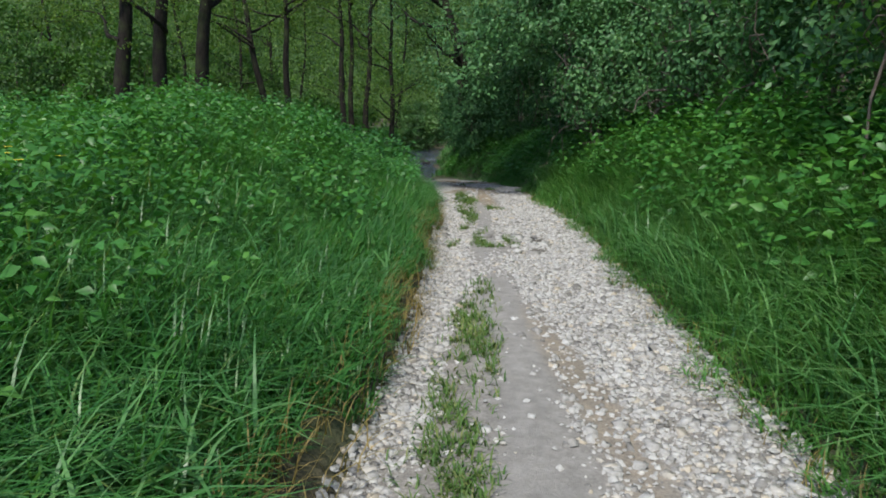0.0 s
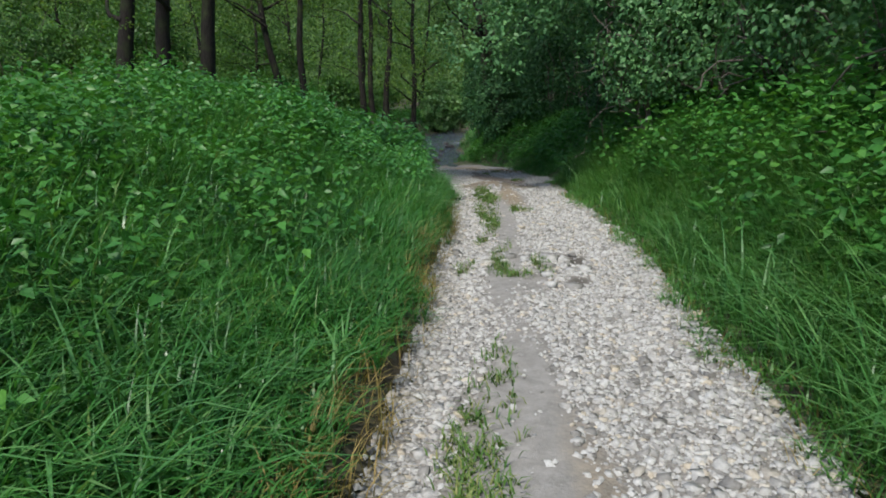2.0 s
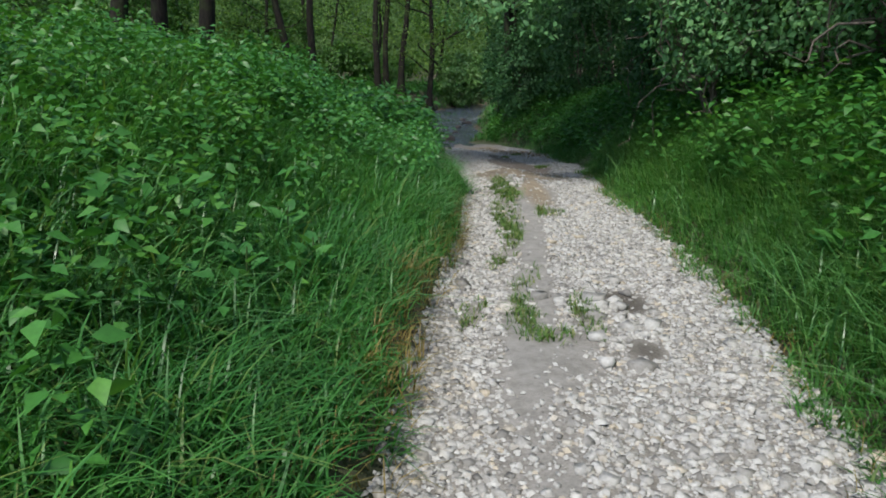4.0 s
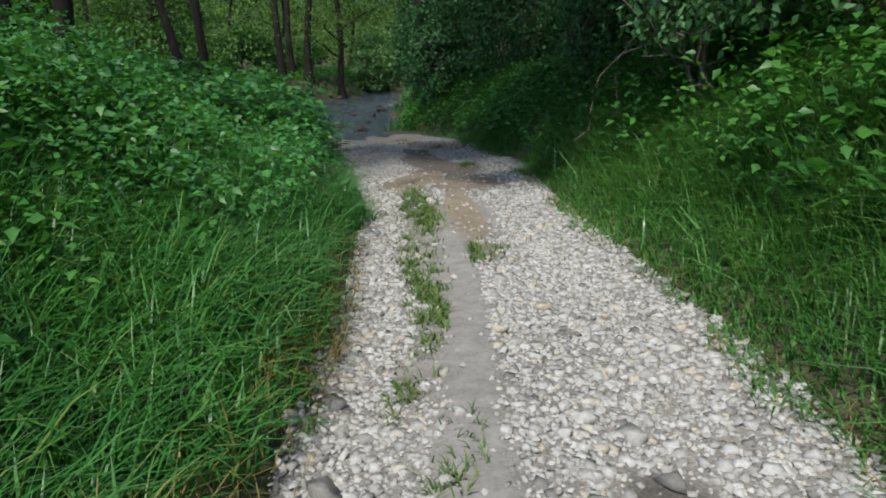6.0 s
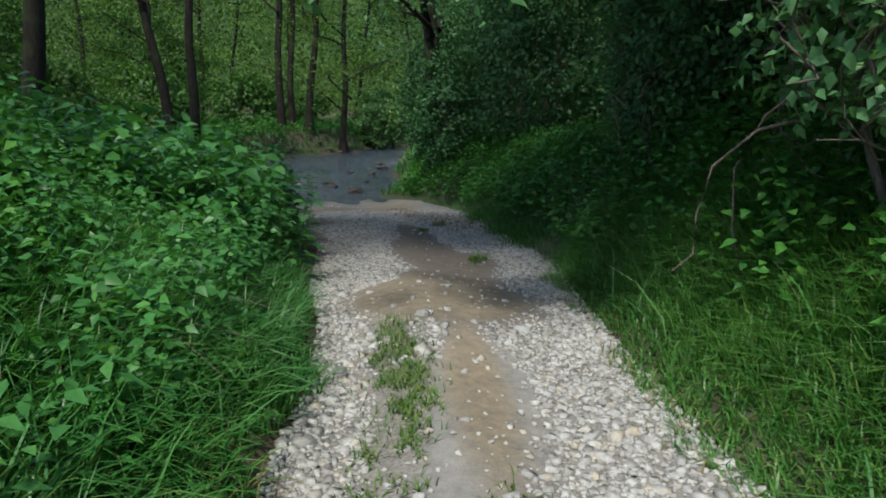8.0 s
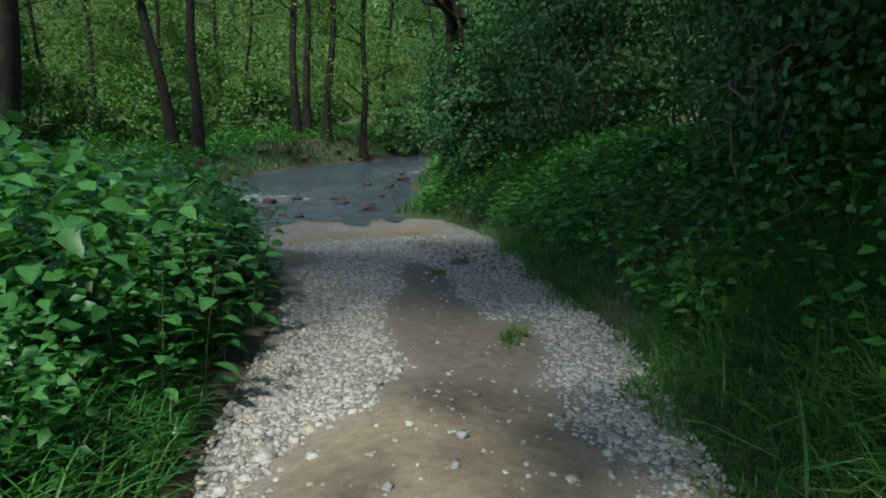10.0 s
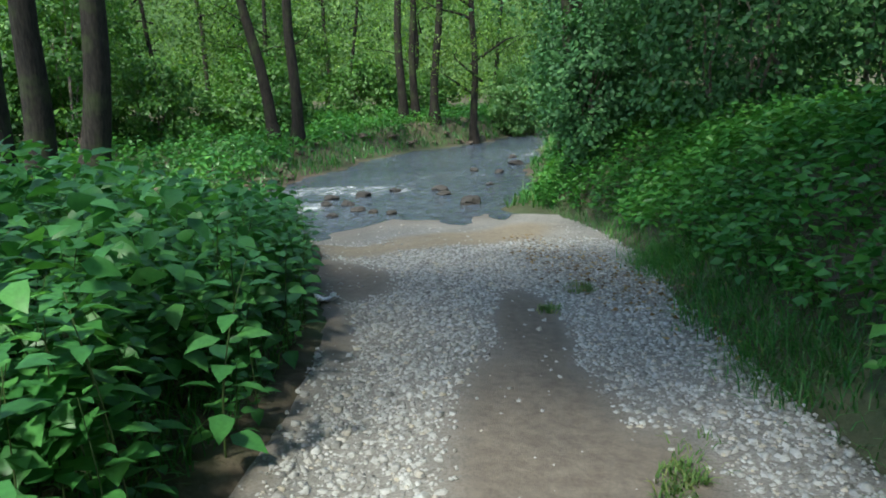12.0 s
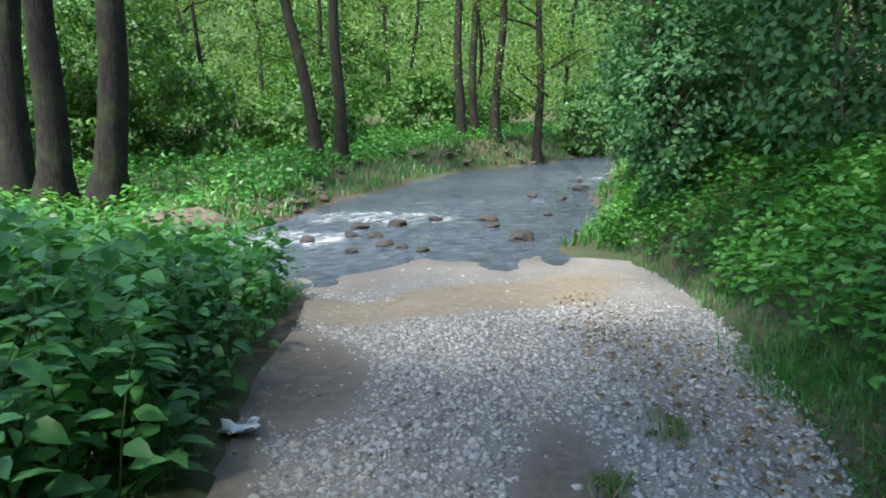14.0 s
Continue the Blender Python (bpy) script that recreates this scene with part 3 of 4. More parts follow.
# trees beyond the stream
ALDER = "dark slender alder trunk on the grassy stream bank"
tree("tree", -11.35, 35.7, 0.20, 13, lean=(-1.0, 0.0), label=ALDER, seed=11, group="stream bank trees", n=2200)
tree("tree", -10.45, 35.4, 0.19, 13, lean=(0.05, 0.1), label=ALDER, seed=12, group="stream bank trees", n=2200)
tree("tree", -9.7, 43.0, 0.19, 14, lean=(0.0, 0.1), label=ALDER, seed=13, group="stream bank trees", n=1800)
tree("tree", -9.3, 43.4, 0.17, 14, lean=(0.1, 0.1), label=ALDER, seed=14, group="stream bank trees", n=1800)
tree("tree", -8.48, 43.5, 0.18, 14, lean=(0.45, 0.0), label=ALDER, seed=15, group="stream bank trees", n=1800)
tree("tree", -7.0, 44.5, 0.17, 13, lean=(0.05, 0.0), label="slim alder with small side branches by the stream", seed=16, group="stream bank trees", n=1800, low=(2.2, 2.9, 3.6))
tree("tree", -12.3, 28.9, 0.34, 15, lean=(0.95, 0.0), label="thick dark leaning trunk of an old tree", seed=17, n=2500, crown=(4, 6))
tree("tree", -13.6, 28.6, 0.35, 15, lean=(0.55, 0.0), label="thick dark upright trunk of an old tree", seed=18, n=2500, crown=(4, 6))
tree("tree", -15.6, 29.1, 0.4, 14, lean=(0.5, 0.3), label="thick dark trunk leaning out over the stream", seed=19, n=2000, crown=(4, 6))
tree("tree", -1.0, 29.6, 0.27, 11, lean=(-0.9, 0.2), bend=(0.9, 0.2), label="crooked dark trunk overhanging the stream", seed=20, n=3500, crown=(3.4, 5), first=3.0, twigs=9, material=M_SHRUB)
for k, (x, y, r) in enumerate(((-19, 40, 0.12), (-16.5, 44, 0.13), (-14, 47, 0.1), (-21, 46, 0.14), (-12.4, 52, 0.12), (-24, 38, 0.13), (-17.5, 52, 0.15), (-9, 56, 0.13), (-5.5, 58, 0.12), (-3, 54, 0.11), (-26, 47, 0.15), (0.5, 52, 0.14))):
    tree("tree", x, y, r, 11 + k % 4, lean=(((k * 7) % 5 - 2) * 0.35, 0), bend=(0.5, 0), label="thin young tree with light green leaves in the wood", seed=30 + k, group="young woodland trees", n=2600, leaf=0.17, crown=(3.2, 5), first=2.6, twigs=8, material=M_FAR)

# the overhanging thicket beside the track
THICKET = "tall leafy thicket shrub overhanging the track's verge"
# shrubs deeper in the thicket get the leaf colour darkened for shade
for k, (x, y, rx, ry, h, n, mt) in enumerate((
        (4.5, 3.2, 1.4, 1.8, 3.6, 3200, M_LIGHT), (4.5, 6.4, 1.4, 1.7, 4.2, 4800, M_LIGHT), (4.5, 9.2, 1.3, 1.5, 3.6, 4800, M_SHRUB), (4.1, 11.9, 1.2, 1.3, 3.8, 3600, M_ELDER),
        (3.7, 14.2, 1.35, 1.0, 3.6, 3800, M_ELDER), (5.6, 13.6, 2.2, 2.2, 5.5, 3500, M_SHRUB), (3.4, 18.2, 1.1, 1.3, 3.6, 4200, M_SHRUB_SHADED), (2.75, 14.6, 0.95, 0.8, 3.2, 2600, M_ELDER), (2.5, 18.9, 0.7, 1.0, 2.4, 3000, M_SHRUB_SHADED), (4.7, 20.8, 1.4, 1.6, 5.0, 4000, M_SHRUB_SHADED), (6.2, 18.6, 2.4, 2.6, 6.5, 3200, M_SHRUB_SHADED), (3.3, 21.6, 1.1, 1.3, 3.8, 3600, M_SHRUB_SHADED))):
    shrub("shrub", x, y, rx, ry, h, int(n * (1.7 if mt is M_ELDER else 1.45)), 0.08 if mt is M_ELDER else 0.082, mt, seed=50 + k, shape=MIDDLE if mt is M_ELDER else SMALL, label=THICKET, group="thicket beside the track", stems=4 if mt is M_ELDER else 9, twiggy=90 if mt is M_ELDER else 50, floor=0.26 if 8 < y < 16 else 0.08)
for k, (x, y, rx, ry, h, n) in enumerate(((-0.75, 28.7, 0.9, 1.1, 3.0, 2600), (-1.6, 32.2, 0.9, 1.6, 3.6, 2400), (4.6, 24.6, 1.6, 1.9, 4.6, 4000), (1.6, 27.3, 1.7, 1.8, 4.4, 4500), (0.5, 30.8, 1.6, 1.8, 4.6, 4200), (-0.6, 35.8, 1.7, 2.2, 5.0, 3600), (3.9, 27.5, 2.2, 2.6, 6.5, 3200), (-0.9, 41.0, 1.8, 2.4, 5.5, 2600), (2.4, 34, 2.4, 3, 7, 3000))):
    shrub("shrub", x, y, rx, ry, h, int(n * 1.2), 0.115, M_SHRUB_SHADED, seed=70 + k, label="dense shrub on the stream's steep bank, leaves darkened for shade", group="stream bank shrubs", stems=8)
# tall trees added above the thicket, their unseen crowns placed to shade the lower track
for k, (x, y, r, h, ln, n, first, cr) in enumerate(((5.0, 14.9, 0.22, 10, -3.1, 9500, 6.2, 2.7), (4.8, 16.6, 0.16, 7.5, -0.6, 5500, 4.6, 2.0), (4.7, 17.4, 0.24, 10.5, -3.3, 5500, 5.6, 2.8), (4.4, 25.5, 0.22, 11, -0.6, 6000, 4.8, 3.6), (7.2, 19, 0.25, 13, -0.5, 6000, 4.8, 3.6),
        (3.9, 16.9, 0.09, 6.2, -0.9, 5200, 3.6, 1.9), (4.2, 19.2, 0.1, 6.4, -0.5, 3000, 3.6, 1.9), (5.0, 24.9, 0.2, 10.5, -2.6, 3200, 6.4, 2.7), (5.0, 21.2, 0.2, 11, -3.9, 1700, 6.8, 2.7))):
    tree("tree", x, y, r, h, lean=(ln, 0.0), label="tree added in the thicket, its unseen crown shading the track", seed=90 + k, group="thicket trees", n=n, leaf=0.22, crown=(cr, 5), first=first, twigs=13, material=M_SHRUB)


def overhang(x, y, tips, seed, label):
    """A slim tree whose leafy boughs arch out low over the track."""
    rr = np.random.default_rng(seed)
    root = put("tree", None, label=label, category="tree", at=pose(x, y, float(land(x, y)) - 0.1))
    u = np.linspace(0, 1, 9)[:, None]
    top = np.array([-0.5, -0.2, 4.6])
    put("trunk", tri_mesh("trunk", *tube(u * top + 0.06 * np.sin(u * 8 + np.array([0, 2, 0])), 0.085 * (1 - 0.7 * u[:, 0]), 8), M_BARK, smooth=True), root)
    pos, out = [], []
    for k, (tx, ty, tz) in enumerate(tips):
        a = top * (0.5 + 0.12 * (k % 4))
        b = np.array([tx - x, ty - y, tz - float(land(x, y)) + 0.1])
        pts = a + (b - a) * u + np.array([0, 0, 0.55]) * np.sin(u * np.pi) + 0.07 * np.sin(u * 9 + k + np.array([0, 1, 2]))
        put("limb", tri_mesh("limb", *tube(pts, 0.03 * (1 - 0.85 * u[:, 0]), 5), M_BARK, smooth=True), root)
        for q in range(26):
            c = pts[rr.integers(3, 9)] + rr.normal(size=3) * np.array([0.34, 0.3, 0.26])
            p = c + rr.normal(size=(34, 3)) * np.array([0.13, 0.13, 0.07])
            pos.append(p)
            out.append(p - c + np.array([-0.05, -0.1, 0.05]))
    put("foliage", leaves("foliage", np.concatenate(pos), np.concatenate(out), 0.095, M_ELDER, MIDDLE, 0.25, 0.7, seed, True), root)


overhang(3.2, 15.7, ((-0.3, 15.0, 2.45), (0.3, 14.8, 2.25), (0.9, 15.0, 2.35), (1.4, 14.7, 2.6), (0.1, 15.2, 2.9), (1.6, 14.9, 3.0), (0.8, 15.3, 3.1)), 98, "slim tree with leafy boughs arching over the track")
# added out of view so that its crown shades the nettles
tree("tree", -9.8, 13.6, 0.26, 13, lean=(2.6, 0.5), label="unseen tall tree added to shade the nettle bank", seed=97, n=7000, leaf=0.24, crown=(3.6, 5), first=6.5, twigs=14, material=M_SHRUB)
# bushes beyond the stream: the first coloured as sunlit, the rest as shaded
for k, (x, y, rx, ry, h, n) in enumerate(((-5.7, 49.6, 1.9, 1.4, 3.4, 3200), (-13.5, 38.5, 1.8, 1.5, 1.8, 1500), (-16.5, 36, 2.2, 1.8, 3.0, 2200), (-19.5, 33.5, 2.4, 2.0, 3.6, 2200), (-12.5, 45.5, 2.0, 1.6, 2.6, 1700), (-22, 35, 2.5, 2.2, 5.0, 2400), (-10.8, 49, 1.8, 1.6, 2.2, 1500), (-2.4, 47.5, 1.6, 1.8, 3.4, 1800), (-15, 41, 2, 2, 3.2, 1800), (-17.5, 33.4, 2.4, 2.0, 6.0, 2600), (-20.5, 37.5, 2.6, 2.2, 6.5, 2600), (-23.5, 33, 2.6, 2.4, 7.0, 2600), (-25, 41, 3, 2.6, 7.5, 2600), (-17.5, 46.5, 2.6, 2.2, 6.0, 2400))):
    shrub("shrub", x, y, rx, ry, h, n, 0.2, M_BUSH_LIT if k == 0 else M_BUSH_SHADED, seed=110 + k, label="bush beyond the stream, leaves coloured pale as if sunlit" if k == 0 else "bush in the wood beyond the stream, leaves darkened for shade", group="bushes beyond the stream", stems=6)


# far woodland: many leaf clumps in depth, one piece of scenery
def woodland(n_clump, per, seed):
    r = np.random.default_rng(seed)
    ang = r.uniform(radians(-62), radians(28), n_clump)
    dist = r.uniform(44, 85, n_clump)
    cx, cy = np.sin(ang) * dist, 12 + np.cos(ang) * dist
    cz = land(cx, cy) + 0.4 + 17 * r.random(n_clump) ** 1.2
    c = np.stack([cx, cy, cz], 1)
    w = np.repeat(np.arange(n_clump), per)
    pos = c[w] + r.normal(size=(len(w), 3)) * np.array([1.15, 1.15, 0.45])
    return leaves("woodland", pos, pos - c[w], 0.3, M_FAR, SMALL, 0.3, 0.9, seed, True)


def backdrop_material():
    m, t, b, out = nodes_of("distant_wood")
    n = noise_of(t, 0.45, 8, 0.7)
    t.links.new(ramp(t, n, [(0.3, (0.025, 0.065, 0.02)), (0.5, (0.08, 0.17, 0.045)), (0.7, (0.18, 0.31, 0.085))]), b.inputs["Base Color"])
    b.inputs["Roughness"].default_value = 0.9
    bump(t, b, n, 1.0, 1.5)
    return m


ba = np.linspace(radians(-100), radians(100), 90)
bh = np.linspace(-2, 1, 10)
bx = np.sin(ba)[None] * (92 + 12 * np.maximum(bh, 0))[:, None]
by = 12 + np.cos(ba)[None] * (92 + 12 * np.maximum(bh, 0))[:, None]
bz = np.linspace(-1, 34, 10)[:, None] + 2.5 * np.sin(ba * 23)[None] * np.linspace(0, 1, 10)[:, None] + 1.2 * np.sin(ba * 61)[None] * np.linspace(0, 1, 10)[:, None]
i = (np.arange(9)[:, None] * 90 + np.arange(89)[None]).ravel()
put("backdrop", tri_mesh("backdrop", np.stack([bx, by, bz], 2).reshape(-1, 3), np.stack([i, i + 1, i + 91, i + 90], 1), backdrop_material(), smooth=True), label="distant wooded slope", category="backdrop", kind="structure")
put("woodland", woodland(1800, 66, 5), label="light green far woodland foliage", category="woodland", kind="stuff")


# ---------------------------------------------------------------- grass and herbs
def spots(n, x0, x1, y0, y1, keep, seed):
    r = np.random.default_rng(seed)
    xy = np.stack([r.uniform(x0, x1, n), r.uniform(y0, y1, n)], 1)
    return xy[keep(xy[:, 0], xy[:, 1], r.random(n))]


def left_of(x, y):
    return np.interp(y, LEFT_Y, LEFT_X) - x


def right_of(x, y):
    return x - np.interp(y, RIGHT_Y, RIGHT_X)


def wob(y):
    return 0.08 * np.sin(2.1 * y) + 0.06 * np.sin(5.3 * y + 1) + 0.05 * np.sin(11 * y + 2)


def turf(name, xy, length, width, bend, material, seed, label, fine=True, lean=None):
    z = land(xy[:, 0], xy[:, 1]) - 0.01
    ln = length if np.ndim(length) else np.full(len(xy), length)
    put(name, blades(name, xy, z, ln, width, bend, material, seed, fine, lean), label=label, category="grass", kind="stuff")


# the left bank beside the track
xy = spots(150000, -5.0, 0.8, 1.0, 16.5, lambda x, y, u: (left_of(x, y) > 0.10 + 0.7 * wob(y + 3)) & (u < np.clip(1.25 - left_of(x, y) / 3.6, 0.12, 1)), 1)
d = left_of(xy[:, 0], xy[:, 1])
turf("grass", xy, 0.22 + 0.26 * soft(d / 0.6) + 0.07 * wavy(xy[:, 0] * 1.3, xy[:, 1]), 0.0105, 0.85, M_GRASS, 1, "tall arching green grass on the bank", lean=np.array([0.35, -0.15]))
xy = spots(56000, -4.0, 0.6, 1.0, 15.5, lambda x, y, u: (left_of(x, y) > 0.2) & (u < 0.55 * soft(0.5 + wavy(0.9 * x, 0.8 * y)) * np.clip(1.3 - left_of(x, y) / 3, 0.1, 1)), 61)
turf("broad_grass", xy, 0.52, 0.014, 1.0, M_BROAD, 61, "broad pale arching grass blades on the bank", lean=np.array([0.4, -0.3]))
xy = spots(42000, 1.4, 4.2, 2.0, 17.5, lambda x, y, u: (right_of(x, y) > 0.15) & (u < 0.6 * soft(0.6 + wavy(0.9 * x, 0.8 * y))), 62)
turf("broad_grass", xy, 0.7, 0.012, 0.9, M_BROAD, 62, "broad pale arching grass blades on the verge", lean=np.array([-0.4, -0.3]))
# the right verge, brightened by a lighter grass colour
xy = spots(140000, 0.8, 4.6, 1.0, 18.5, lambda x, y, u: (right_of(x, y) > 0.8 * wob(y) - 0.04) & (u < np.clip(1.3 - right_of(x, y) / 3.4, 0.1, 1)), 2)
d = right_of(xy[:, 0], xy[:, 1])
turf("grass", xy, 0.15 + 0.48 * soft(d / 0.9), 0.010, 0.85, M_VERGE_LIT, 2, "tall green grass on the verge, coloured lighter as if lit", False, lean=np.array([-0.3, -0.1]))
# lower right bank and the stream banks
xy = spots(42000, -2.2, 3.6, 17.5, 34, lambda x, y, u: (right_of(x, y) > 0.05) & (stream_gap(x, y) > 0.15) & (u < np.clip(1.2 - right_of(x, y) / 1.8, 0.08, 1)), 3)
turf("grass", xy, 0.22, 0.008, 0.7, M_GRASS, 3, "dark soft grass at the foot of the bank", False)
xy = spots(56000, -20, 0, 24, 56, lambda x, y, u: (stream_gap(x, y) > 0.2) & ((left_of(x, y) > 0.4) | (y > 28)) & (x < -1.5) & (u < np.clip(1.3 - stream_gap(x, y) / 7, 0.25, 1)), 4)
turf("grass", xy, 0.44, 0.028, 0.6, M_GRASS, 4, "lush grass along the far stream bank", False)
xy = spots(26000, -5.4, -0.8, 15.5, 24.5, lambda x, y, u: (left_of(x, y) > 0.25) & (stream_gap(x, y) > 0.3), 5)
turf("grass", xy, 0.24, 0.009, 0.7, M_GRASS, 5, "grass between the nettles", False)
xy = spots(16000, -0.2, 1.8, 18.8, 24, lambda x, y, u: u < 0.9 * np.maximum(blob(x, y, 0.55, 22.6, 0.3, 0.8, 20), np.maximum(blob(x, y, 1.1, 19.8, 0.3, 0.5), 0.9 * blob(x, y, 0.95, 21.0, 0.35, 0.7))), 63)
turf("grass", xy, 0.27, 0.008, 0.8, M_GRASS, 63, "soft bright grass clump at the gravel's edge", False, np.array([-0.5, -0.4]))
xy = spots(30000, -18, 16, -9, 26, lambda x, y, u: ((left_of(x, y) > 4.2) | (right_of(x, y) > 2.4) | ((y < 1.2) & ((left_of(x, y) > 0.1) | (right_of(x, y) > 0.05)))) & (stream_gap(x, y) > 0.5), 64)
turf("meadow_grass", xy, 0.45, 0.03, 0.7, M_GRASS, 64, "rough grass behind the banks", False)
# dry tufts at the foot of the cut bank
xy = spots(14000, -0.6, 0.8, 3, 13.5, lambda x, y, u: (np.abs(left_of(x, y) - 0.10) < 0.13) & (u < 0.35 + 0.65 * (np.sin(2.3 * y) > 0.2)), 6)
turf("dry_grass", xy, 0.26, 0.006, 0.8, M_STRAW, 6, "dry yellow grass hanging over the cut bank", lean=np.array([0.5, -0.1]))
xy = spots(9000, 1.0, 2.7, 3, 17, lambda x, y, u: (np.abs(right_of(x, y) - 0.8 * wob(y)) < 0.12) & (u < 0.8), 16)
turf("dry_grass", xy, 0.15, 0.006, 0.6, M_STRAW, 16, "dry grass fringe along the gravel's edge")
xy = spots(900, -0.2, 0.4, 9.3, 10.2, lambda x, y, u: u < blob(x, y, 0.12, 9.75, 0.1, 0.2), 65)
turf("dry_grass", xy, 0.36, 0.007, 0.7, M_STRAW, 65, "tuft of yellow dead grass at the bank's foot", lean=np.array([0.5, 0.2]))
# short grass growing in the track
STRIPS = ((1.03, 5.7, 0.15, 1.6, 2), (1.05, 3.6, 0.2, 1.2, 0), (0.42, 12.9, 0.13, 1.0, 8), (0.2, 14.6, 0.2, 0.7, 10), (0.55, 12.0, 0.09, 0.5, 0), (0.53, 11.3, 0.09, 0.3, 0), (0.77, 10.6, 0.08, 0.3, 0), (0.8, 9.9, 0.09, 0.4, 5), (1.17, 9.95, 0.08, 0.35, 5), (1.03, 9.5, 0.18, 0.12, 0), (0.3, 13.9, 0.13, 0.6, 0), (0.78, 13.2, 0.08, 0.3, 0),
          (0.52, 18.6, 0.1, 0.35, -10), (0.9, 13.2, 0.08, 0.25, 0), (-0.4, 21.0, 0.1, 0.12, 0), (-0.25, 21.7, 0.12, 0.2, 20), (0.5, 9.9, 0.07, 0.3, 0))
def in_strip(x, y, u):
    return u < 0.8 * np.maximum.reduce([blob(x, y, *s) for s in STRIPS]) * (0.12 + 0.88 * (wavy(7 * x, 6 * y) + 0.5 * wavy(19 * x, 17 * y) > 0.05))
xy = spots(250000, -0.7, 1.5, 2, 22, in_strip, 7)
z = road_height(xy[:, 0], xy[:, 1])
put("short_grass", blades("short_grass", xy, z, np.full(len(xy), 0.075), 0.008, 0.85, M_SHORT, 7, False), label="thin short grass strip between the wheel ruts", category="grass", kind="stuff")


def herbs(name, xy, height, leaf, material, seed, label, category, per=9, shape=MIDDLE, spread=0.10):
    """Leafy herbs joined in one cover: leaves in whorls up each stalk."""
    r = np.random.default_rng(seed)
    n = len(xy)
    h = height * r.uniform(0.55, 1.15, n) * np.interp(xy[:, 1], (19.8, 22, 23.5, 24.5), (1, 0.68, 0.5, 1) if height > 0.9 else (1, 1, 1, 1))
    if height < 0.9:
        h = h * (0.95 + 0.42 * wavy(1.6 * xy[:, 0], 1.5 * xy[:, 1]))
    who = np.repeat(np.arange(n), per)
    lv = np.tile(np.linspace(0.35, 1.0, per), n)
    a = r.uniform(0, 2 * np.pi, n)[who] + np.tile(np.arange(per) * 2.4, n)
    o = np.stack([np.cos(a), np.sin(a), np.zeros(len(a))], 1)
    g = land(xy[:, 0], xy[:, 1])
    pos = np.stack([xy[who, 0], xy[who, 1], g[who] + h[who] * lv], 1) + o * spread * (1.2 - lv)[:, None] * 0.6
    put(name, leaves(name, pos, o + np.array([0, 0, 0.1]), leaf, material, shape, 0.25, 0.25, seed), label=label, category=category, kind="stuff")


xy = spots(9800, -7.0, 0.1, 1.0, 18, lambda x, y, u: (left_of(x, y) > 0.5) & (u < np.clip((left_of(x, y) - 0.5) / 2.2, 0.05, 0.9)), 21)
herbs("bank_herbs", xy, 0.55, 0.075, M_HERB, 21, "leafy nettles and brambles covering the mound", "undergrowth", 12)
xy = spots(2600, -16, -6.6, -6, 24, lambda x, y, u: u < 0.9, 22)
herbs("bank_herbs", xy, 0.7, 0.16, M_HERB, 22, "leafy undergrowth on top of the mound", "undergrowth", 9)
xy = spots(7600, 1.0, 4.8, 1.0, 19.0, lambda x, y, u: (right_of(x, y) > 0.45) & (u < np.clip((right_of(x, y) - 0.3) / 1.2, 0, 1)), 23)
herbs("verge_herbs", xy, 0.86, 0.088, M_HERB, 23, "leafy nettles below the thicket", "undergrowth", 11)
xy = spots(9000, -2.4, 4.0, 17.8, 33, lambda x, y, u: (right_of(x, y) > 0.28 + 0.15 * wavy(2 * x, 2 * y)) & (stream_gap(x, y) > 0.4), 24)
herbs("bank_herbs", xy, 0.5, 0.1, M_HERB, 24, "bramble leaves covering the steep bank", "undergrowth", 10, SMALL)
xy = spots(5200, -22, -2, 24, 52, lambda x, y, u: (stream_gap(x, y) > 0.8) & ((left_of(x, y) > 0.8) | (y > 29)), 25)
herbs("meadow_herbs", xy, 0.55, 0.17, M_HERB, 25, "light green herbs under the trees", "undergrowth", 8, SMALL)


xy = spots(2000, -4.2, -0.2, 12.0, 17.5, lambda x, y, u: (left_of(x, y) > 0.4) & (u < 0.8), 26)
herbs("nettle_bed", xy, 0.62, 0.075, M_NETTLE, 26, "nettles crowding the bank above the track", "nettles", 12, MIDDLE)
xy = spots(1700, -6.0, -1.0, 16.0, 24.4, lambda x, y, u: (left_of(x, y) > 0.35) & (stream_gap(x, y) > 0.6), 27)
herbs("nettle_bed", xy, 0.98, 0.13, M_NETTLE, 27, "dense bed of broad-leaved nettles", "nettles", 11, LEAF)


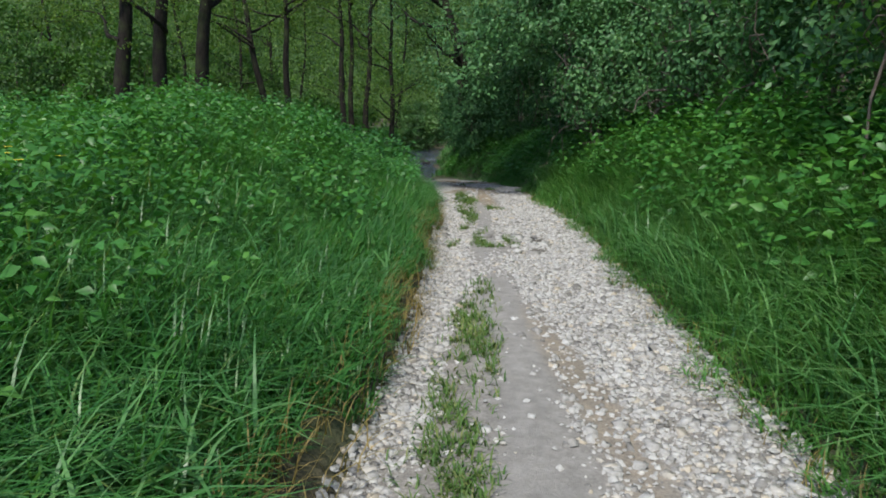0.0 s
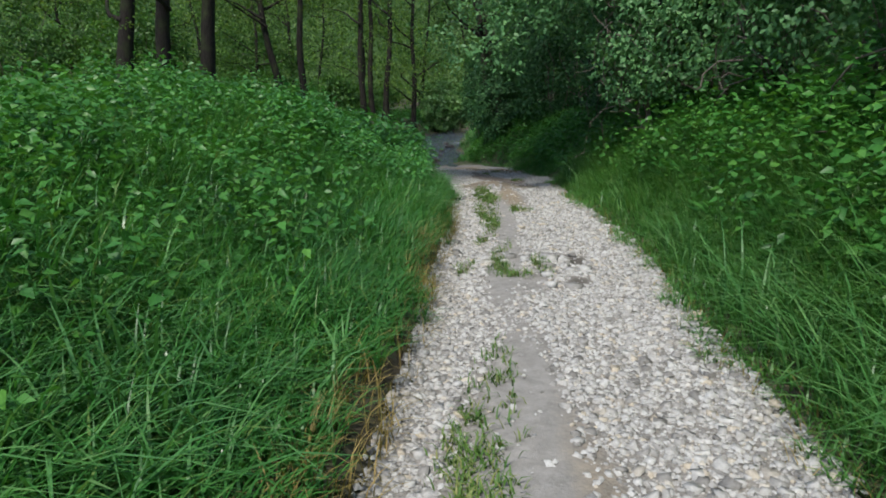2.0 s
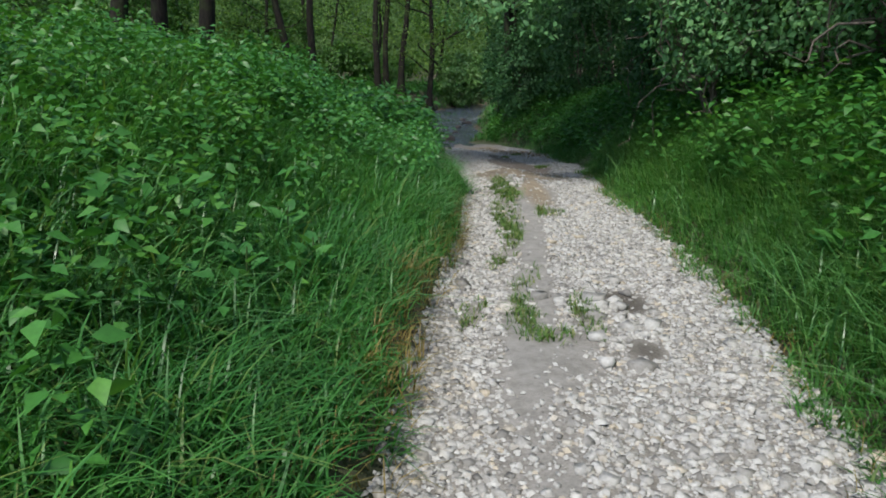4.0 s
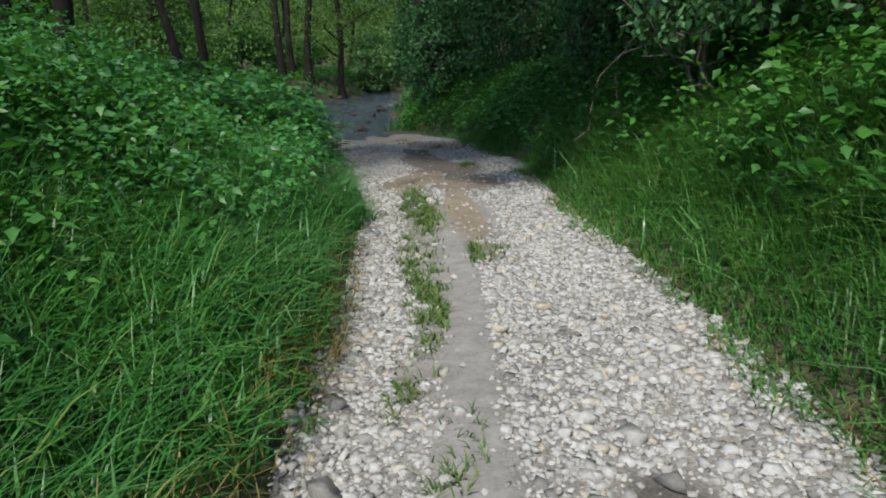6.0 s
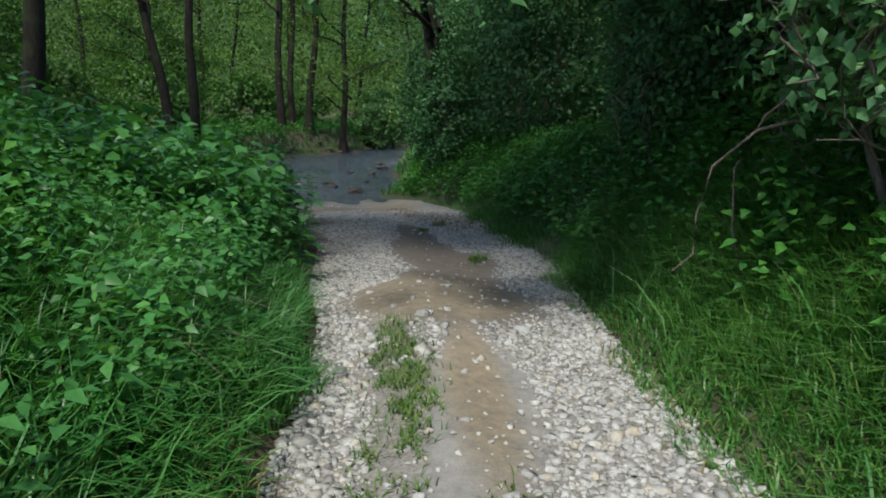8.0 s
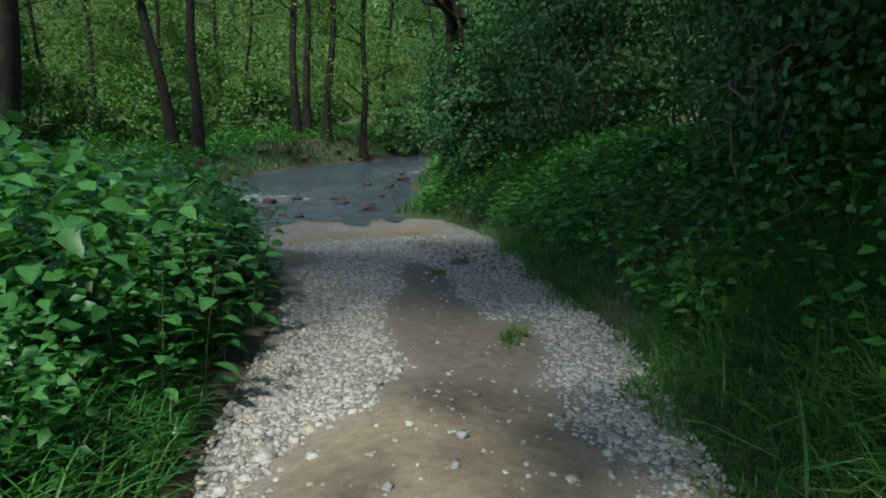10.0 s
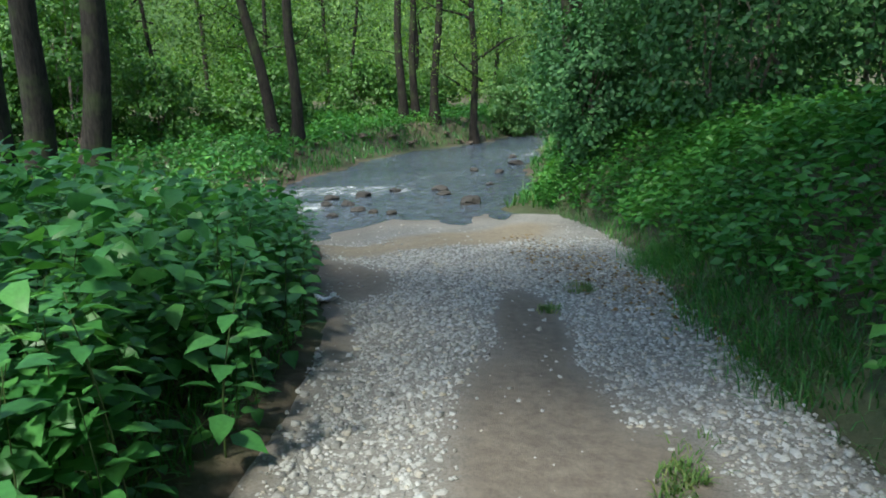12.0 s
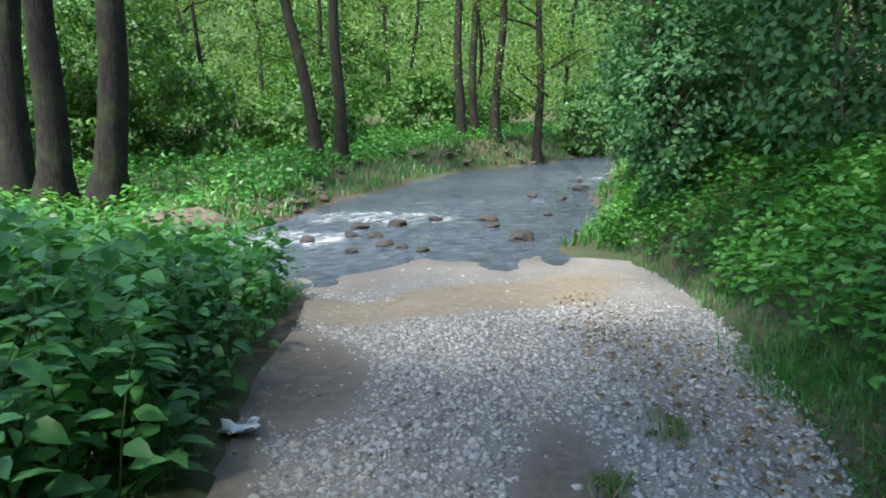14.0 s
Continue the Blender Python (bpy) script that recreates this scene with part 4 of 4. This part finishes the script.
# ---------------------------------------------------------------- nettles beside the lower track
def nettle(height, seed):
    r = np.random.default_rng(seed)
    root = put("nettle", None, label="tall green nettle with broad toothed leaves", category="nettle", group="nettles beside the track")
    u = np.linspace(0, 1, 7)
    bx, by = r.normal(size=2) * 0.10
    pts = np.stack([bx * u ** 2, by * u ** 2, height * u], 1)
    v, f = tube(pts, 0.006 * (1 - 0.6 * u), 5)
    put("stem", tri_mesh("stem", v, f, M_STEM, np.full(len(v), 0.5)), root)
    pos, out, size = [], [], []
    for k in range(8):
        s = 0.14 + 0.86 * k / 7
        for j in range(2 if k < 7 else 4):
            a = k * math.pi / 2 + j * (math.pi if k < 7 else math.pi / 2) + r.normal() * 0.25
            o = np.array([math.cos(a), math.sin(a), -0.15 + 0.25 * s])
            pos.append(np.array([bx * s * s, by * s * s, height * s]) + 0.035 * o)
            out.append(o)
            size.append(1.25 - 0.5 * s if k < 7 else 0.5)
    rot = frames_from(np.array(out) + 0.12 * r.normal(size=(len(out), 3)), np.array([[0, 0, 1.0]]) + 0.2 * r.normal(size=(len(out), 3)))
    for p, q, z in zip(pos, rot, size):
        v, f, who = scatter(*LEAF, p[None], q[None], np.array([0.17 * z]))
        put("leaf", tri_mesh("leaf", v, f, M_NETTLE, np.full(len(v), r.random()), smooth=True), root)
    return root


PROTO = [nettle(h, 200 + k) for k, h in enumerate((1.05, 0.95, 1.15, 0.88))]
xy = spots(700, -4.8, -0.9, 16.0, 23.6, lambda x, y, u: (left_of(x, y) > 0.16) & (stream_gap(x, y) > 0.5), 31)
xy = xy[np.argsort(left_of(xy[:, 0], xy[:, 1]))][:250]
for k, (x, y) in enumerate(xy):
    m = pose(x, y, float(land(x, y)) - 0.02, 0, 0, (k * 77) % 360) @ Matrix.Scale((0.85 + 0.17 * ((k * 37) % 100) / 100) * float(np.interp(y, (19.8, 22, 23.5), (1, 0.68, 0.5))), 4)
    if k < 4:
        PROTO[k].matrix_basis = m
    else:
        copy_thing(PROTO[k % 4], m)

# ---------------------------------------------------------------- stones
def stone_shape(seed, flat):
    r = np.random.default_rng(seed)
    g = (1 + 5 ** 0.5) / 2
    v = np.array([(-1, g, 0), (1, g, 0), (-1, -g, 0), (1, -g, 0), (0, -1, g), (0, 1, g), (0, -1, -g), (0, 1, -g), (g, 0, -1), (g, 0, 1), (-g, 0, -1), (-g, 0, 1)], float) / 1.9
    f = np.array([(0, 11, 5), (0, 5, 1), (0, 1, 7), (0, 7, 10), (0, 10, 11), (1, 5, 9), (5, 11, 4), (11, 10, 2), (10, 7, 6), (7, 1, 8), (3, 9, 4), (3, 4, 2), (3, 2, 6), (3, 6, 8), (3, 8, 9), (4, 9, 5), (2, 4, 11), (6, 2, 10), (8, 6, 7), (9, 8, 1)])
    v = v * r.uniform(0.55, 1.3, (12, 1)) * np.array([1.0, r.uniform(0.6, 0.85), flat])
    return v * 0.5, f


SHAPES = [stone_shape(k, 0.42 + 0.06 * (k % 4)) for k in range(8)]


def chip_shape(seed, flat):
    """A broken chip with flat faces."""
    r = np.random.default_rng(seed)
    v = np.array([(x, y, z) for z in (-1, 1) for x, y in ((-1, -1), (1, -1), (1, 1), (-1, 1))], float) * 0.38
    v = (v + r.uniform(-0.17, 0.17, (8, 3))) * np.array([1.15, r.uniform(0.6, 0.9), flat])
    f = np.array([(4, 5, 6), (4, 6, 7), (0, 1, 5), (0, 5, 4), (1, 2, 6), (1, 6, 5), (2, 3, 7), (2, 7, 6), (3, 0, 4), (3, 4, 7)])
    return v, f


def grain_shape(seed):
    r = np.random.default_rng(seed)
    v = np.array([(1, 0, 0), (-1, 0, 0), (0, 1, 0), (0, -1, 0), (0, 0, 0.7), (0, 0, -0.7)], float) * 0.5 * r.uniform(0.6, 1.25, (6, 1))
    return v, np.array([(0, 2, 4), (2, 1, 4), (1, 3, 4), (3, 0, 4)])


CHIPS = [chip_shape(20 + k, 0.45 + 0.08 * (k % 4)) for k in range(10)]
GRAINS = [grain_shape(60 + k) for k in range(8)]


def bare(x, y):
    dust, earth, sand, damp = masks(x, y)
    return np.maximum.reduce([0.85 * dust, earth, sand, damp])


def gravel_field(n, size, y0, y1, seed, cover, shapes):
    r = np.random.default_rng(seed)
    y = r.uniform(y0, y1, n)
    a, b = np.interp(y, LEFT_Y, LEFT_X), np.interp(y, RIGHT_Y, RIGHT_X)
    x = a + r.uniform(-0.03, 1.03, n) * (b - a)
    grassy = np.maximum.reduce([blob(x, y, *s) for s in STRIPS])
    k = (r.random(n) < np.clip(1.0 - 1.5 * bare(x, y) - 1.0 * grassy, 0.014 * cover, 1)) & (stream_gap(x, y) > -0.2) & (r.random(n) < 0.12 + soft((25.2 - y) / 1.2 - 0.3 * (x < -3)))
    k &= (y < 17) | (r.random(n) < 0.62)
    x, y = x[k], y[k]
    s = size * np.clip(r.lognormal(0, 0.42, len(x)), 0.4, 2.5) * np.interp(y, (15.5, 18), (1, 0.78))
    pos = np.stack([x, y, road_height(x, y) + 0.10 * s], 1)
    ang = r.uniform(0, 2 * np.pi, len(x))
    d = np.stack([np.cos(ang), np.sin(ang), 0.18 * r.normal(size=len(x))], 1)
    rot = frames_from(d, np.array([0, 0, 1.0]) + 0.22 * r.normal(size=(len(x), 3)))
    which = r.integers(0, len(shapes), len(x))
    out = [scatter(*shapes[i], pos[which == i], rot[which == i], s[which == i]) for i in range(len(shapes))]
    chance = np.concatenate([r.random((which == i).sum())[o[2]] for i, o in enumerate(out)])
    v, f = join([(o[0], o[1]) for o in out])
    return tri_mesh("gravel", v, f, M_STONE, chance)


put("gravel", gravel_field(76000, 0.0255, 0.5, 26.4, 41, 1.0, CHIPS), road, label="loose broken limestone gravel", kind="stuff")
put("chippings", gravel_field(22000, 0.029, 16.5, 25.5, 45, 0.7, CHIPS), road, label="pale broken limestone chippings on the lower track", kind="stuff")
put("fine_gravel", gravel_field(60000, 0.019, 2.5, 26.6, 42, 2.6, GRAINS), road, label="fine limestone chippings", kind="stuff")
r = np.random.default_rng(43)
STONES = [tri_mesh("stone", s[0], s[1], M_STONE, np.zeros(len(s[0]))) for s in SHAPES[:3] + CHIPS[:5]]
for k in range(26):
    x, y, s = r.normal(1.25, 0.2), r.normal(10.2, 0.42), r.uniform(0.09, 0.15)
    put("stone", STONES[k % 8], road, "larger smooth limestone cobble", at=pose(x, y, float(road_height(x, y)) + 0.1 * s, r.normal() * 6, r.normal() * 6, r.uniform(0, 360)) @ Matrix.Scale(s, 4))
made = 0
while made < 265:
    y = r.uniform(9.5, 17.5)
    a, b = np.interp(y, LEFT_Y, LEFT_X), np.interp(y, RIGHT_Y, RIGHT_X)
    x = a + r.random() * (b - a)
    if r.random() < 1 - 0.9 * float(bare(np.array(x), np.array(y))):
        s = 0.052 * min(1.9, r.lognormal(0, 0.38))
        put("stone", STONES[made % 8], road, at=pose(x, y, float(road_height(x, y)) + 0.12 * s, r.normal() * 8, r.normal() * 8, r.uniform(0, 360)) @ Matrix.Scale(s, 4))
        made += 1


def rock(x, y, z, size, seed, material=M_ROCK, name="rock", label="dark wet rock standing in the stream", group="rocks in the stream"):
    r = np.random.default_rng(seed)
    bm = bmesh.new()
    bmesh.ops.create_icosphere(bm, subdivisions=3, radius=0.5)
    for v in bm.verts:
        v.co *= 1 + 0.35 * noise.noise(v.co * 2.2 + Vector((seed, 0, 0))) + 0.12 * noise.noise(v.co * 6)
        v.co.z *= 0.55
    me = bpy.data.meshes.new(name)
    bm.to_mesh(me)
    bm.free()
    me.materials.append(material)
    put(name, me, label=label, category="rock", group=group, at=pose(x, y, z, r.normal() * 6, r.normal() * 6, r.uniform(0, 360)) @ Matrix.Diagonal((*(size * r.uniform(0.8, 1.2, 3)), 1)))


for k, (x, y, s) in enumerate(((-3.06, 28.7, 0.42), (-4.24, 30.5, 0.3), (-3.92, 29.8, 0.28), (-3.58, 36.0, 0.4), (-4.07, 37.9, 0.3), (-5.5, 28.3, 0.3), (-5.7, 29.5, 0.3), (-5.0, 27.7, 0.26), (-4.6, 27.5, 0.2), (-5.9, 28.2, 0.24), (-6.2, 29.0, 0.34), (-3.6, 33.8, 0.26), (-4.4, 34.2, 0.3), (-6.4, 27.6, 0.26), (-4.2, 27.4, 0.22), (-5.2, 30.2, 0.22), (-5.2, 27.0, 0.2), (-3.3, 31.4, 0.18))):
    rock(x, y, WATER + 0.02, s, 300 + k)
r = np.random.default_rng(44)
for k in range(46):
    u = r.random()
    y = 27.2 + 17 * u
    x = np.interp(y, (27.2, 29, 32, 37, 39.5, 43, 44.5), (-8.2, -8.5, -9.1, -10.2, -9.9, -8.0, -7.2)) + r.normal() * 0.15
    rock(x, y, float(land(x, y)) + 0.05, r.uniform(0.12, 0.34), 340 + k, M_MUD, "bank_stone", "muddy stone along the eroded stream bank", "stones along the stream bank")


# ---------------------------------------------------------------- small things
def crumpled_paper(x, y):
    xs = np.linspace(-0.5, 0.5, 9)
    px, py, f = sheet(xs, xs)
    r = np.random.default_rng(9)
    pz = 0.12 * np.sin(9 * px + 2) * np.cos(7 * py) + 0.06 * r.normal(size=px.shape) + 0.2 * np.hypot(px, py)
    v = np.stack([px * 1.1 + 0.05 * r.normal(size=px.shape), py * 0.7 + 0.05 * r.normal(size=px.shape), pz], 2).reshape(-1, 3) * 0.17
    me = tri_mesh("paper_litter", v, f, M_PAPER)
    ob = put("paper_litter", me, label="crumpled white paper lying on the bare earth", category="litter", at=pose(x, y, float(road_height(x, y)) + 0.015, 0, 0, 30))
    ob.modifiers.new("thickness", "SOLIDIFY").thickness = 0.001


crumpled_paper(-2.2, 20.8)


def plank(x0, y0, z0, x1, y1, z1, width, thick):
    d = Vector((x1 - x0, y1 - y0, z1 - z0))
    bm = bmesh.new()
    bmesh.ops.create_cube(bm, size=1.0)
    bmesh.ops.scale(bm, vec=(d.length, width, thick), verts=bm.verts)
    bmesh.ops.bevel(bm, geom=bm.edges[:], offset=0.008, segments=2, affect="EDGES")
    me = bpy.data.meshes.new("plank")
    bm.to_mesh(me)
    bm.free()
    me.materials.append(M_PLANK)
    q = d.to_track_quat("X", "Z").to_matrix().to_4x4()
    put("plank", me, label="old weathered plank laid across the narrow stream", category="plank", at=Matrix.Translation(((x0 + x1) / 2, (y0 + y1) / 2, (z0 + z1) / 2)) @ q)


plank(-8.2, 24.2, float(land(-8.2, 24.2)) + 0.05, -8.7, 26.7, float(land(-8.7, 26.7)) + 0.05, 0.26, 0.06)
rock(-8.7, 27.5, -0.68, 1.25, 401, M_MUD, 'earth_mound', 'bare eroded earth mound on the far stream bank', 'earth mounds')
rock(-9.6, 27.6, -0.6, 1.0, 402, M_MUD, 'earth_mound', 'bare eroded earth mound on the far stream bank', 'earth mounds')

# fallen leaves at the foot of the lower bank
xy = spots(2800, -1.6, 0.9, 20, 26.5, lambda x, y, u: u < blob(x, y, -0.25, 22.7, 0.42, 2.6, 25), 51)
r = np.random.default_rng(52)
z = np.maximum(road_height(xy[:, 0], xy[:, 1]), land(xy[:, 0], xy[:, 1])) + 0.015
put("fallen_leaves", leaves("fallen_leaves", np.stack([xy[:, 0], xy[:, 1], z], 1), np.concatenate([r.normal(size=(len(xy), 2)), np.zeros((len(xy), 1))], 1), 0.05, M_DEAD, MIDDLE, 0.0, 0.15, 53), label="brown fallen leaves on the gravel's edge", category="leaf litter", kind="stuff")


def buttercup(x, y, k):
    root = put("yellow_flower", None, label="small yellow wild flower in the grass", category="flower", group="yellow flowers", at=pose(x, y, float(land(x, y))))
    h = 0.5
    v, f = tube([(0, 0, 0), (0.01, 0, h / 2), (0.03, 0.01, h)], (0.003, 0.0025, 0.002), 4)
    put("stem", tri_mesh("stem", v, f, M_STEM, np.full(len(v), 0.5)), root)
    for j in range(5):
        a = j * 2 * math.pi / 5
        o = np.array([[math.cos(a), math.sin(a), 0.35]])
        v, f, who = scatter(*LEAF, np.array([[0.03, 0.01, h]]), frames_from(o, np.array([[0, 0, 1.0]])), np.array([0.035]))
        put("petal", tri_mesh("petal", v * np.array([1, 1, 1]), f, M_PETAL), root)


for k, (x, y) in enumerate(((-1.6, 5.6), (-1.45, 5.4), (-1.3, 5.3), (-1.7, 5.4), (-1.35, 5.7))):
    buttercup(x, y, k)


def dock(x, y, size, seed):
    r = np.random.default_rng(seed)
    root = put("dock_plant", None, label="low plant with broad green dock leaves in the grass", category="plant", group="dock plants", at=pose(x, y, float(land(x, y)) + 0.12))
    for k in range(8):
        a = k * 2.4 + r.normal() * 0.2
        o = np.array([[math.cos(a), math.sin(a), r.uniform(0.5, 1.1)]])
        v, f, who = scatter(*LEAF, np.array([[0.02 * math.cos(a), 0.02 * math.sin(a), 0.05 + 0.02 * k]]), frames_from(o, np.array([[0.1, -0.2, 1.0]])), np.array([size * r.uniform(0.75, 1.2)]))
        put("leaf", tri_mesh("leaf", v, f, M_NETTLE, np.full(len(v), r.random()), smooth=True), root)
    v, f = tube([(0, 0, -0.12), (0, 0, 0.05), (0.01, 0, 0.22)], (0.008, 0.007, 0.004), 5)
    put("stem", tri_mesh("stem", v, f, M_STEM, np.full(len(v), 0.5)), root)


for k, (x, y, z) in enumerate(((-0.2, 9.1, 0.13), (-0.35, 8.7, 0.12), (-0.5, 9.5, 0.12), (2.55, 12.3, 0.21), (2.7, 11.8, 0.2), (2.45, 13.0, 0.18), (2.6, 10.2, 0.17), (2.9, 7.6, 0.2), (2.85, 9.2, 0.17))):
    dock(x, y, z, 500 + k)


def dry_stalk(x0, y0, x1, y1, lift, bow):
    u = np.linspace(0, 1, 7)
    px, py = x0 + u * (x1 - x0), y0 + u * (y1 - y0)
    pz = land(x0, y0) + lift + bow * np.sin(u * np.pi) - u * 0.12
    put("dry_stalk", tri_mesh("dry_stalk", *tube(np.stack([px, py, pz], 1), 0.004 * (1 - 0.6 * u), 5), M_TWIG), label="pale dry grass stalk leaning out over the track", category="stalk", group="dry stalks")


for x0, y0, x1, y1, lift, bow in ((-0.95, 14.1, -0.2, 14.25, 0.22, 0.08), (-0.9, 13.9, -0.25, 14.0, 0.16, 0.06), (-0.85, 13.7, -0.3, 13.55, 0.2, 0.1), (-0.8, 14.4, -0.35, 14.6, 0.25, 0.05)):
    dry_stalk(x0, y0, x1, y1, lift, bow)
